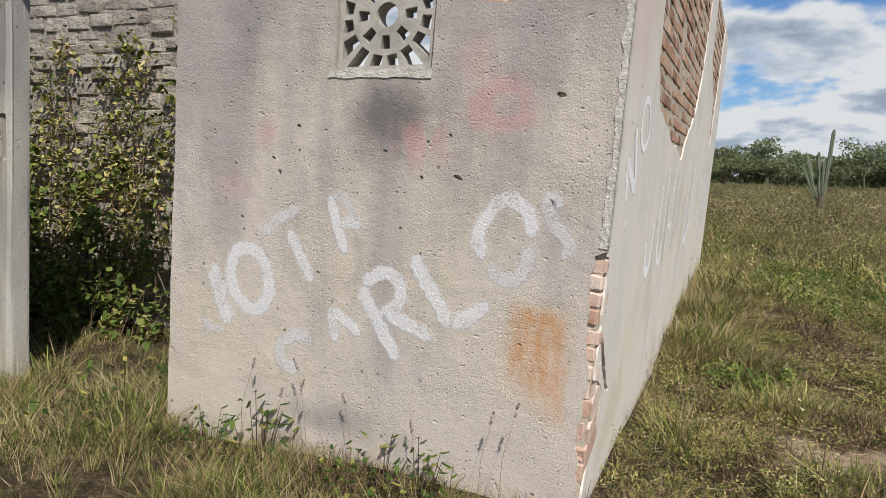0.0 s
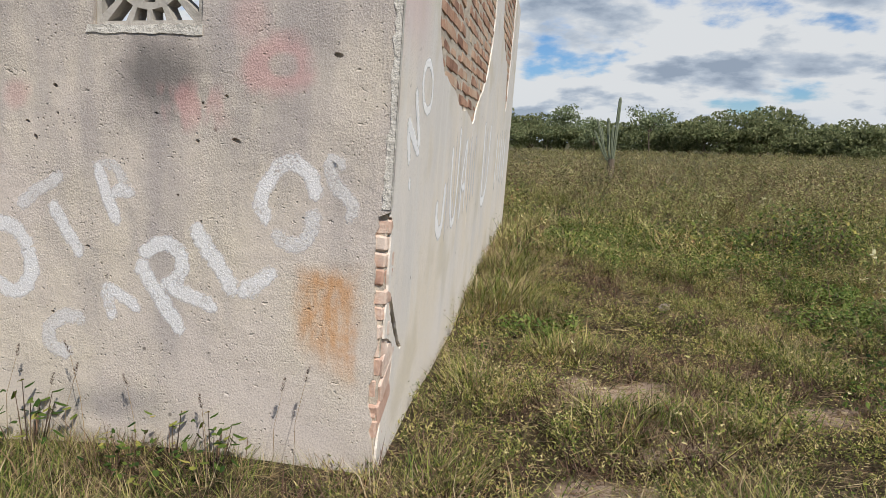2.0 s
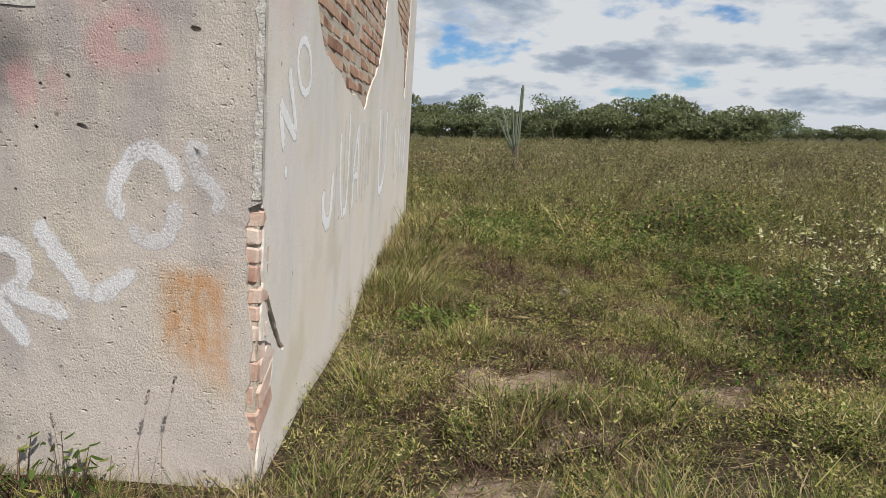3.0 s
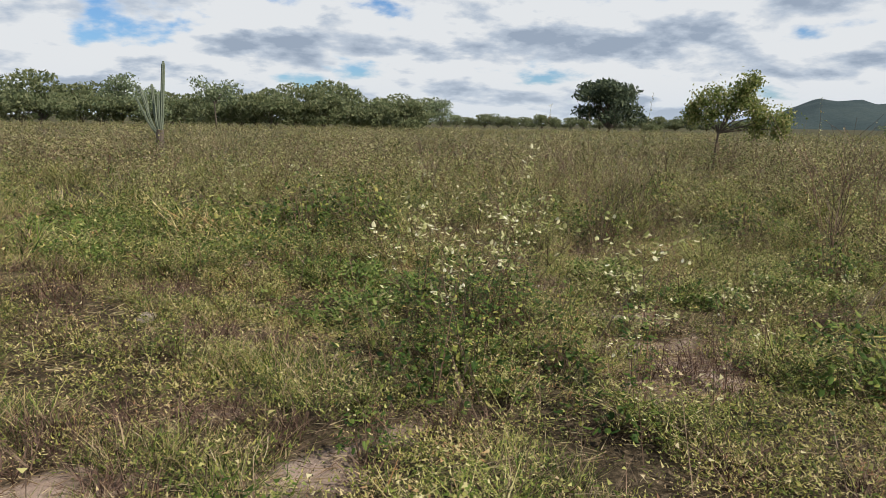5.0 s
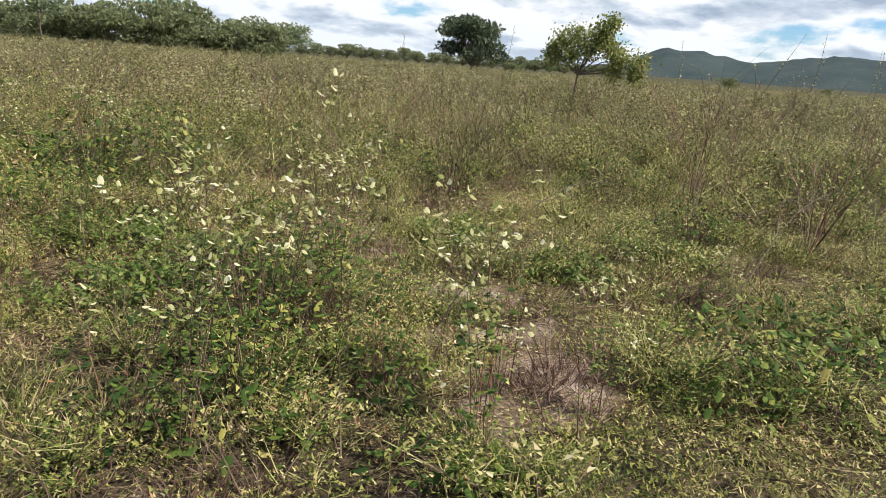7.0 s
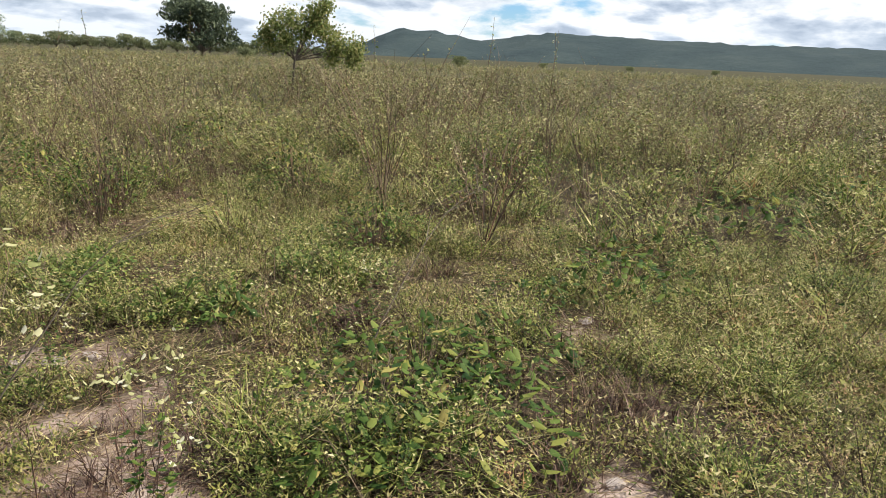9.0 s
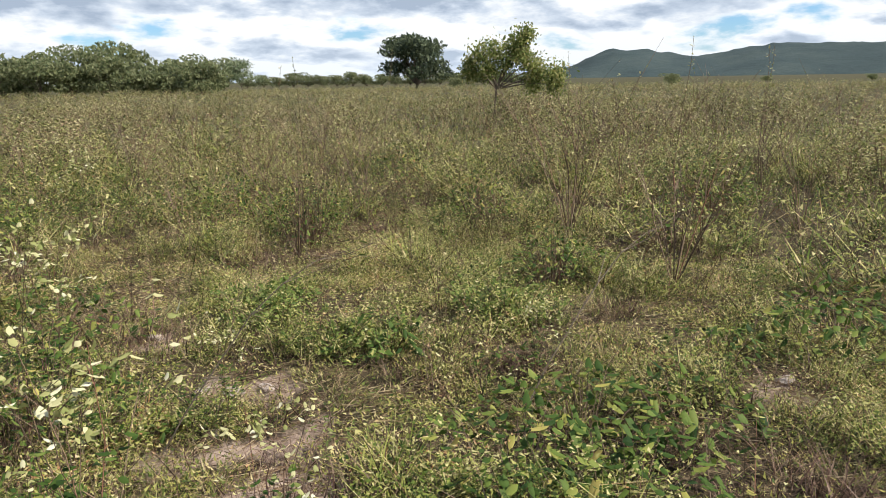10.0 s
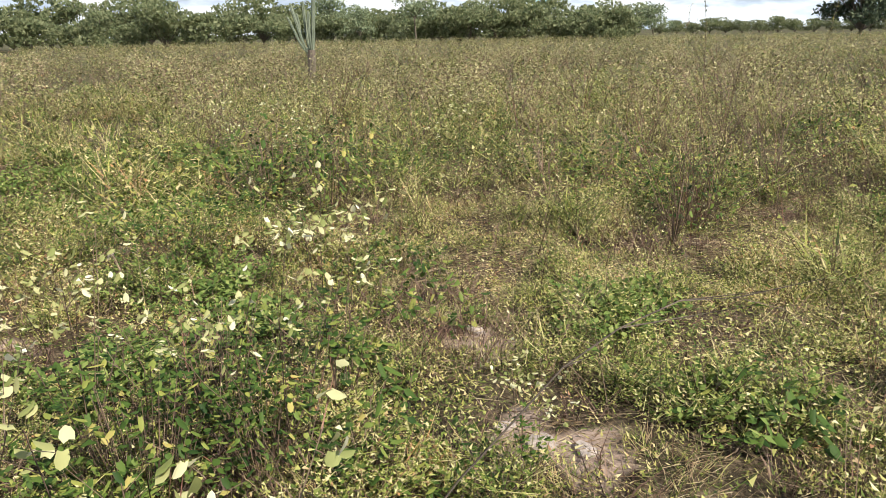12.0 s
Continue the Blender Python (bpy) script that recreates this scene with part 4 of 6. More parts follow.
def tree(name, label, seed, height, width, lobes, leaves, leaf, mat, trunk_r, crown_low=0.25, gap=0.35):
    """A tapered trunk with limbs that end in uneven lobes of many small leaf sprays."""
    r = random.Random(seed)
    rs = np.random.RandomState(seed)
    root = thing(name, label, "tree")
    bm = bmesh.new()
    fork = Vector((r.uniform(-0.05, 0.05) * height, r.uniform(-0.05, 0.05) * height, height * crown_low * 1.15))
    tube(bm, [(0, 0, -0.1), (fork.x * 0.4, fork.y * 0.6, fork.z * 0.5), tuple(fork)], [trunk_r * 1.25, trunk_r, trunk_r * 0.8])
    centres = []
    for i in range(lobes):
        a = math.tau * (i + r.uniform(-0.4, 0.4)) / lobes
        d = width * 0.5 * r.uniform(0.15, 0.78) if i else 0.0
        z = height * (crown_low + (0.82 - crown_low) * r.uniform(0.25, 1.0)) * (1 - 0.25 * (2 * d / width) ** 2)
        c = Vector((d * math.cos(a), d * math.sin(a), z))
        centres.append((c, width * r.uniform(0.15, 0.25), height * r.uniform(0.09, 0.16)))
        bend = fork.lerp(c, 0.5) + Vector((0, 0, height * 0.04))
        tube(bm, [tuple(fork), tuple(bend), tuple(c)], [trunk_r * 0.55, trunk_r * 0.35, trunk_r * 0.12], 5)
    part("trunk", mesh_of("trunk", bm, BARK), root)
    n = leaves
    which = rs.randint(0, len(centres), n)
    c = np.array([p[0][:] for p in centres])[which]
    rad = np.array([(p[1], p[1], p[2]) for p in centres])[which]
    d = rs.randn(n, 3)
    d /= np.linalg.norm(d, axis=1, keepdims=True)
    shell = (1 - gap * rs.rand(n, 1) ** 1.5) * (1 + 0.22 * (drift(d[:, 0] * 3 + which, d[:, 1] * 3 + d[:, 2] * 2, 0.5, seed % 200 + 30)[:, None] - 0.5) * 2)
    p = c + d * shell * rad
    p[:, 2] = np.maximum(p[:, 2], 0.05)
    a = rs.randn(n, 3)
    a /= np.linalg.norm(a, axis=1, keepdims=True)
    b = np.cross(a, rs.randn(n, 3))
    b /= np.linalg.norm(b, axis=1, keepdims=True)
    s = leaf * (0.5 + rs.rand(n, 1))
    v = np.stack([p - a * s, p + b * s * 0.45, p + a * s, p - b * s * 0.45], 1).reshape(-1, 3)
    q = np.arange(n)[:, None] * 4
    part("crown", tri_mesh("crown", v, np.concatenate([q + [0, 1, 2], q + [0, 2, 3]]), [mat]), root)
    return root


WOOD = "trees of the far tree line"
kinds = [tree("tree", "dark green bushy thorn tree in the far tree line", 11, 5.6, 7.4, 12, 2000, 0.25, TREE_LEAF, 0.10, 0.02),
         tree("tree", "broad dark green tree in the far tree line", 12, 6.3, 8.2, 13, 2200, 0.25, TREE_LEAF, 0.12, 0.03),
         tree("tree", "low dense green scrub tree in the tree line", 13, 4.6, 8.0, 12, 1800, 0.25, TREE_LEAF, 0.09, 0.0),
         tree("tree", "pale feathery acacia in the far tree line", 14, 6.6, 8.0, 11, 1900, 0.19, PALE_TREE, 0.10, 0.2, 0.6),
         tree("tree", "sparse pale grey-green acacia in the tree line", 15, 7.0, 5.6, 9, 1100, 0.18, PALE_TREE, 0.09, 0.35, 0.8)]
for ob in kinds:
    ob["group"] = WOOD


def set_out(ob, deg, dist, scale, turn, used):
    m = Matrix.Translation((2.0 + dist * math.sin(radians(deg)), -0.5 + dist * math.cos(radians(deg)), -0.05)) @ Matrix.Rotation(turn, 4, "Z")
    if used:
        ob.scale = (scale, scale, scale)
        return copy_thing(ob, m)
    ob.scale = (scale, scale, scale)
    ob.matrix_basis = m @ Matrix.Diagonal((scale, scale, scale, 1))
    return ob


rt = random.Random(5)
placed = set()


def plant_tree(i, deg, dist, scale):
    set_out(kinds[i], deg, dist, scale, rt.uniform(0, 6.28), i in placed)
    placed.add(i)


# the trees that stand out of the line, then the line itself in two rows
for i, deg, dist, scale in ((1, 10.4, 88, 1.10), (2, 19.2, 86, 1.02), (4, 4.6, 84, 0.98), (3, 0.4, 86, 1.0), (3, -2.0, 92, 1.0), (1, 12.5, 90, 0.98), (3, 22.0, 96, 0.72), (2, 16.5, 90, 0.95), (0, 7.6, 90, 1.05)):
    plant_tree(i, deg, dist, scale)
deg = -42.0
while deg < 21.5:
    plant_tree(rt.choice((0, 1, 2, 0, 2)), deg, rt.uniform(84, 94), rt.uniform(0.62, 1.02) * (1.0 if deg < 14 else 0.82))
    plant_tree(rt.choice((1, 1, 0, 2)), deg + 1.2, rt.uniform(104, 116), rt.uniform(0.85, 1.25) * (1.0 if deg < 14 else 0.8))
    deg += rt.uniform(1.9, 2.9)
for i in range(22):
    plant_tree(2, 22.0 + i * 1.12, 185, rt.uniform(0.6, 0.95))
for deg, dist, scale in ((38.2, 105, 0.42), (54.2, 120, 0.46), (60.5, 150, 0.3), (67.0, 160, 0.32), (73.0, 170, 0.3), (-50, 96, 1.0), (-60, 90, 1.0), (120, 110, 1.0), (150, 100, 1.0), (-110, 80, 1.0)):
    plant_tree(2, deg, dist, scale)

lone = tree("tree", "lone round dark green tree beyond the field", 31, 9.2, 11.0, 26, 8000, 0.27, LONE_LEAF, 0.22, 0.06, 0.6)
set_out(lone, 34.95, 112, 1.0, 0.7, False)

def young_tree():
    """A small leaning tree whose crown hangs lower on one side."""
    r = random.Random(8)
    rs = np.random.RandomState(8)
    root = thing("small_tree", "small open-crowned tree with yellow-green leaves in the field", "tree", (16.0, 14.3, -0.02))
    bm = bmesh.new()
    e = Vector((0.72, -0.69, 0))
    tube(bm, [tuple(e * -0.02), tuple(e * 0.02 + Vector((0, 0, 0.6))), tuple(e * 0.08 + Vector((0, 0, 1.15)))], [0.045, 0.036, 0.032])
    base = e * 0.08 + Vector((0, 0, 1.1))
    spots = []
    for along, up_, sp in ((-0.55, 1.55, 0.24), (-0.35, 1.95, 0.28), (0.0, 2.05, 0.30), (0.35, 2.15, 0.28), (0.75, 2.2, 0.27), (1.05, 2.45, 0.22), (0.55, 1.75, 0.28), (-0.15, 1.6, 0.26), (1.2, 1.75, 0.26), (1.55, 1.6, 0.30), (1.95, 1.45, 0.30), (1.5, 1.25, 0.26), (2.15, 1.2, 0.2), (-0.75, 1.7, 0.15), (0.9, 1.95, 0.22)):
        c = e * along + Vector((r.uniform(-0.22, 0.22), r.uniform(-0.22, 0.22), up_))
        spots.append((c, sp * 1.3))
        tube(bm, [tuple(base), tuple(base.lerp(c, 0.55) + Vector((0, 0, 0.08))), tuple(c)], [0.022, 0.014, 0.005], 5)
    part("trunk", mesh_of("trunk", bm, BARK), root)
    n = 9000
    w = rs.randint(0, len(spots), n)
    c = np.array([s[0][:] for s in spots])[w]
    p = c + rs.randn(n, 3) * np.array([s[1] for s in spots])[w][:, None] * (0.5, 0.5, 0.42)
    a = rs.randn(n, 3) * (1, 1, 0.7)
    a /= np.linalg.norm(a, axis=1, keepdims=True)
    b = np.cross(a, rs.randn(n, 3))
    b /= np.linalg.norm(b, axis=1, keepdims=True)
    s = 0.05 * (0.6 + 0.8 * rs.rand(n, 1))
    v = np.stack([p - a * s, p + b * s * 0.5, p + a * s, p - b * s * 0.5], 1).reshape(-1, 3)
    q = np.arange(n)[:, None] * 4
    part("crown", tri_mesh("crown", v, np.concatenate([q + [0, 1, 2], q + [0, 2, 3]]), [YOUNG_TREE]), root)
    root.scale = (0.80, 0.80, 1.0)


young_tree()


def cactus():
    """A candelabra cactus: ribbed columns that rise side by side from a woody foot."""
    root = thing("cactus", "tall grey-green candelabra cactus with ribbed upright columns", "cactus", (1.92, 24.0, -0.02))

    def column(pts, r):
        bm = bmesh.new()
        rings = []
        n = 14
        for i, p in enumerate(pts):
            f = i / (len(pts) - 1)
            rad = r * 0.62 * (0.8 + 0.25 * math.sin(f * 2.6)) * (1.0 if f < 0.94 else 0.55)
            rings.append([bm.verts.new(Vector(p) + Vector((math.cos(a), math.sin(a), 0)) * rad * (1.18 if j % 2 else 0.82)) for j, a in enumerate(math.tau * j / n for j in range(n))])
        for a, b in zip(rings, rings[1:]):
            for j in range(n):
                bm.faces.new((a[j], a[(j + 1) % n], b[(j + 1) % n], b[j]))
        bm.faces.new(rings[-1])
        bm.faces.new(rings[0][::-1])
        return mesh_of("column", bm, CACTUS)

    def arc(x0, z0, x1, z1, top, y=0.0):
        pts = [(x0, 0, z0), (x0 + (x1 - x0) * 0.5, y * 0.5, z0 + (z1 - z0) * 0.25), (x0 + (x1 - x0) * 0.85, y * 0.9, z0 + (z1 - z0) * 0.7), (x1, y, z1)]
        return pts + [(x1 + (top[0] - x1) * f, y, z1 + (top[1] - z1) * f) for f in (0.25, 0.5, 0.75, 0.93, 1.0)]

    bm = bmesh.new()
    tube(bm, [(0, 0, -0.1), (0.02, 0, 0.4), (0.04, 0, 0.85)], [0.15, 0.13, 0.12], 9)
    part("trunk", mesh_of("trunk", bm, BARK), root, "grey woody foot")
    for pts, r in ((arc(0.04, 0.7, 0.12, 1.2, (0.24, 3.02)), 0.085), (arc(0.02, 0.75, -0.08, 1.3, (-0.14, 2.30), 0.1), 0.07), (arc(0.02, 0.75, -0.32, 1.5, (-0.52, 2.24)), 0.07), (arc(0.0, 0.65, -0.24, 1.2, (-0.36, 1.95), 0.15), 0.065),
                   (arc(0.05, 0.8, 0.02, 1.4, (0.03, 2.0), -0.15), 0.06), (arc(0.05, 0.7, -0.40, 1.35, (-0.62, 1.85), -0.1), 0.055)):
        part("column", column(pts, r), root)
    return root


cactus()

# ---- field plants ----
rs = np.random.RandomState(77)


def scatter(x0, x1, y0, y1, n, keep):
    """Places over a stretch of the plan, thinned by keep(x, y) and kept clear of the house's walls."""
    x, y = rs.uniform(x0, x1, n), rs.uniform(y0, y1, n)
    ok = rs.rand(n) < keep(x, y)
    wall = (x > -7.8) & (x < 0.06 - 0.035 * y) & (y > -0.015) & (y < LONG + 0.05)
    room = wall & (x > -7.3) & (x < -0.4) & (y > 0.2) & (y < LONG - 0.3) & ~((y > 1.45) & (y < 1.85) & (x < -2.9))
    door = (x > DOOR_L + 0.05) & (x < DOOR_R - 0.02) & (y > -0.1) & (y < 0.3)
    ok &= ~wall | room | door
    x, y = x[ok], y[ok]
    return np.stack([x, y, ground_z(x, y)], 1)


def sow(name, kinds, pos, size, lean, mats, label, category, seed):
    n = len(pos)
    r = np.random.RandomState(seed)
    v, t, m = stamped(kinds, pos, r.rand(n) * math.tau, size, lean, r.randint(0, len(kinds), n), seed)
    return tagged(new(name, tri_mesh(name, v, t, mats, m)), label, category, kind="stuff")


def tuft(seed, blades, height, reach, width, dry, curved=3):
    """A handful of grass: fine straight blades and a few that bend over."""
    p = Plant(seed)
    for i in range(blades):
        a = p.r.uniform(0, math.tau)
        d = 0.065 * math.sqrt(p.r.random())
        make = p.blade if i < curved else p.spike
        make((d * math.cos(a), d * math.sin(a), -0.01), a + p.r.uniform(-1.2, 1.2), height * p.r.uniform(0.35, 1.0), reach * p.r.uniform(0.25, 1.1), width * p.r.uniform(0.7, 1.3), 1 if p.r.random() < dry else 0)
    return p.arrays()


def sprig(seed, stems, height, spread, leaves, leaf, tiny=False):
    """A low herb: a few thin stems set with small oval leaves."""
    p = Plant(seed)
    for i in range(stems):
        a = p.r.uniform(0, math.tau)
        h = height * p.r.uniform(0.55, 1.0)
        d = spread * p.r.uniform(0.3, 1.0)
        tip = Vector((d * math.cos(a), d * math.sin(a), h))
        p.ribbon((0, 0, -0.01), tip, 0.005, 0)
        for j in range(leaves):
            f = p.r.uniform(0.2, 1.05)
            at = tip * f + Vector((p.r.uniform(-1, 1), p.r.uniform(-1, 1), p.r.uniform(-0.4, 0.6))) * 0.028
            if tiny and j % 7 == 0:
                p.spike(tuple(tip * f * 0.5), p.r.uniform(0, math.tau), height * p.r.uniform(0.1, 0.4), height * p.r.uniform(0.3, 0.8), leaf * 0.24, 1)
                continue
            (p.chip if tiny == "chip" else p.leaf)(at, p.r.uniform(0, math.tau), p.r.uniform(-0.4, 0.9), leaf * p.r.uniform(0.6, 1.4), leaf * (p.r.uniform(0.3, 0.5) if tiny else 0.55), 1)
    return p.arrays()


def weed(seed, stems, height, spread, side, leaves, leaf, width=0.006):
    """A tall dry weed: upright wiry stems with side twigs and sparse small leaves towards the top."""
    p = Plant(seed)
    for i in range(stems):
        a = p.r.uniform(0, math.tau)
        h = height * p.r.uniform(0.6, 1.0)
        d = spread * p.r.uniform(0.2, 1.0)
        mid = Vector((d * 0.4 * math.cos(a), d * 0.4 * math.sin(a), h * 0.5))
        tip = Vector((d * math.cos(a), d * math.sin(a), h))
        p.ribbon((0, 0, -0.02), tip, width * 1.6, 0)
        for j in range(side):
            f = p.r.uniform(0.35, 0.85)
            b = a + p.r.uniform(-1.6, 1.6)
            s = tip * f
            e = s + Vector((math.cos(b), math.sin(b), p.r.uniform(0.3, 1.4))) * h * 0.22
            p.ribbon(s, e, width * 0.9, 0)
        for j in range(leaves):
            f = p.r.uniform(0.3, 1.0)
            at = tip * f + Vector((p.r.uniform(-1, 1), p.r.uniform(-1, 1), p.r.uniform(-0.3, 0.8))) * h * 0.10
            p.chip(at, p.r.uniform(0, math.tau), p.r.uniform(-0.5, 0.8), leaf * p.r.uniform(0.7, 1.5), leaf * 0.62, 1)
    return p.arrays()


def view_wedge(x, y):
    """The open field: the quarter that spreads north and east from the house."""
    a = np.degrees(np.arctan2(x - 1.5, y + 1.5))
    return ((a > -22) & (a < 104)).astype(float)


# short grass on the mown side and between the herbs
def grass_keep(x, y):
    near = 1 - smooth(5.0, 9.5, np.hypot(x - 2.6, y - 1.2))
    patchy = 0.28 + 0.95 * smooth(0.3, 0.66, drift(x, y, 0.42, 7))
    shade = np.where((x < -0.4) & (y > 0.2), 0.5, 1.0)
    return np.clip(near * patchy * (1 - 0.8 * bareness(x, y)) * (1 - 0.85 * deadness(x, y)) * shade * (1 - 0.4 * wildness(x, y)) * (1 - 0.2 * smooth(2.0, 3.6, x)), 0, 1)


tufts = [tuft(i, 19, 0.115, 0.13, 0.0036, 0.32) for i in range(6)] + [tuft(i + 20, 16, 0.075, 0.14, 0.004, 0.5) for i in range(3)]
pos = scatter(-7.0, 9.0, -5.4, 9.0, 62000, grass_keep)
tall_edge = 0.35 + 1.15 * smooth(0.38, 0.80, drift(pos[:, 0], pos[:, 1], 0.42, 7)) + 0.2 * smooth(0.5, 0.1, np.abs(pos[:, 0] - 0.25)) * (pos[:, 1] > -0.3)
edge = (pos[:, 0] < 0.45 - 0.035 * pos[:, 1]) & (pos[:, 0] > -0.3) & (pos[:, 1] > 0.7)
tall_edge += 0.35 * smooth(-0.7, -0.3, pos[:, 1]) * (pos[:, 1] < 0.3) * smooth(-0.9, -1.6, pos[:, 0]) 
tall_edge *= 1 - 0.4 * smooth(1.8, 3.2, pos[:, 0])
tall_edge = np.where(edge, tall_edge * 1.15 + 0.6 * drift(pos[:, 0], pos[:, 1], 0.5, 17), tall_edge)
sow("grass", tufts, pos, tall_edge * rs.uniform(0.6, 1.15, len(pos)), 0.28, [GRASS, STRAW], "short patchy green and straw-coloured grass by the ruin", "grass", 1)
wall_tufts = [tuft(i + 30, 24, 0.27, 0.17, 0.0042, 0.30, 8) for i in range(4)]


def wall_foot_keep(x, y):
    off = x - (EDGE + SKEW * y)
    return (off > 0.02) * (1 - smooth(0.12, 0.55, off)) * (0.25 + 0.75 * smooth(0.35, 0.65, drift(x, y, 0.5, 17))) * (0.35 + 0.65 * smooth(2.4, 3.4, y))


pos = scatter(-0.3, 0.8, 0.1, LONG + 0.3, 3000, wall_foot_keep)
sow("grass", wall_tufts, pos, rs.uniform(0.55, 1.1, len(pos)) * (0.42 + 0.62 * smooth(3.2, 4.8, pos[:, 1])), 0.25, [GRASS, STRAW], "tall grass grown up against the side wall", "grass", 14)


def yard_keep(x, y):
    patch = 0.15 + 0.85 * smooth(0.35, 0.62, drift(x, y, 0.5, 43))
    door = smooth(DOOR_L - 0.3, DOOR_L + 0.1, x) * (1 - smooth(DOOR_R - 0.1, DOOR_R + 0.2, x))
    return patch * np.where(y > -0.02, door * (1 - 0.6 * smooth(0.3, 1.3, y)), 0.45 + 0.4 * door) * (1 - 0.7 * bareness(x, y)) * (1 - smooth(0.0, 1.0, x))


pos = scatter(-5.2, 0.9, -1.6, 1.4, 4200, yard_keep)
sow("grass", wall_tufts, pos, rs.uniform(0.3, 0.72, len(pos)), 0.3, [GRASS, STRAW], "rank half-dry grass before the wall and in the doorway", "grass", 16)
far_tufts = [tuft(i + 40, 12, 0.26, 0.24, 0.014, 0.30, 0) for i in range(5)]
pos = scatter(-4, 40, -4, 40, 34000, lambda x, y: view_wedge(x, y) * smooth(6, 10, np.hypot(x - 2.6, y - 1.2)) * (1 - 0.75 * smooth(9, 34, np.hypot(x - 2, y))) * 0.55)
sow("grass", far_tufts, pos, rs.uniform(0.6, 1.3, len(pos)), 0.2, [GRASS, STRAW], "taller grass out in the field among the weeds", "grass", 2)

pos = scatter(-16, 16, -16, 12, 15000, lambda x, y: ((y < -2.9) | (x < -7.4)) * (0.25 + 0.75 * smooth(0.3, 0.7, drift(x, y, 1.2, 26))) * (1 - smooth(11, 16, np.hypot(x, y))))
sow("grass", far_tufts, pos, rs.uniform(0.4, 0.9, len(pos)), 0.25, [GRASS, STRAW], "rough grass on the yard side of the ruin", "grass", 13)

# straw and dead stalks lying on the bare patches
flat_straw = []
for s in range(5):
    p = Plant(s + 60)
    for i in range(7):
        a = p.r.uniform(0, math.tau)
        b = (p.r.uniform(-0.06, 0.06), p.r.uniform(-0.06, 0.06), p.r.uniform(0.004, 0.03))
        ln = p.r.uniform(0.04, 0.16)
        p.ribbon(b, (b[0] + ln * math.cos(a), b[1] + ln * math.sin(a), p.r.uniform(0.002, 0.035)), 0.0036, 0)
    flat_straw.append(p.arrays())
pos = scatter(-1, 8.5, -2.5, 8, 40000, lambda x, y: np.clip(0.85 * bareness(x, y) * (0.25 + drift(x, y, 0.3, 8)) + 0.18 * (1 - bareness(x, y)) + 0.45 * smooth(0.45, 0.7, drift(x, y, 0.42, 31)) * smooth(1.6, 3.0, x), 0, 1))
sow("straw_litter", flat_straw, pos, rs.uniform(0.6, 1.2, len(pos)), 0.05, [STRAW], "dead straw and broken stalks lying on bare soil", "plant litter", 3)

# matted turf of short oblong leaves over the trodden part of the field
mats_of_turf = []
for s in range(7):
    p = Plant(s + 900)
    for i in range(17):
        a, d = p.r.uniform(0, math.tau), 0.10 * math.sqrt(p.r.random())
        p.chip((d * math.cos(a), d * math.sin(a), p.r.uniform(0.002, 0.055)), p.r.uniform(0, math.tau), p.r.uniform(-0.2, 1.0), p.r.uniform(0.016, 0.036), p.r.uniform(0.005, 0.009), 0)
    mats_of_turf.append(p.arrays())


def turf_keep(x, y):
    near = 1 - smooth(2.8, 5.6, np.hypot((x - 3.4) * 0.9, y - 1.4))
    return np.clip(near * (0.6 + 0.4 * smooth(1.2, 2.4, x)) * (0.2 + 0.9 * smooth(0.36, 0.6, drift(x, y, 0.3, 32))) * (1 - 0.9 * bareness(x, y)) * (1 - 0.9 * deadness(x, y)), 0, 1)


pos = scatter(-0.2, 8.5, -2.8, 7.2, 47000, turf_keep)
sow("turf", mats_of_turf, pos, rs.uniform(0.7, 1.25, len(pos)), 0.15, [TURF], "matted short yellow-green and straw-coloured turf", "turf", 33)

# low herbs with small yellow-green leaves, all through the near field
herbs = [sprig(i, 3, 0.15, 0.16, 14, 0.021, "chip") for i in range(5)] + [sprig(i + 10, 3, 0.25, 0.17, 17, 0.021, "chip") for i in range(4)]


def herb_keep(x, y):
    side_zone = smooth(1.7, 3.2, x + 0.2 * y)
    near = 1 - smooth(4.0, 7.0, np.hypot(x - 3.2, y - 1.5))
    return np.clip(near * (0.14 + 0.86 * side_zone) * (0.06 + 0.94 * smooth(0.42, 0.62, drift(x, y, 0.36, 9))) * (1 - 0.95 * bareness(x, y)) * (1 - 0.9 * deadness(x, y)), 0, 1) * ~((x < -0.3) & (y > 0))


pos = scatter(0, 12, -3, 10.5, 46000, herb_keep)
sow("low_herbs", herbs, pos, rs.uniform(0.65, 1.1, len(pos)) * (0.45 + 0.75 * smooth(0.40, 0.82, drift(pos[:, 0], pos[:, 1], 0.36, 9))) * (0.8 + 0.5 * drift(pos[:, 0], pos[:, 1], 1.1, 10)), 0.25, [TWIG, HERB], "low yellow-green herbs with tiny leaves covering the field", "herbs", 4)

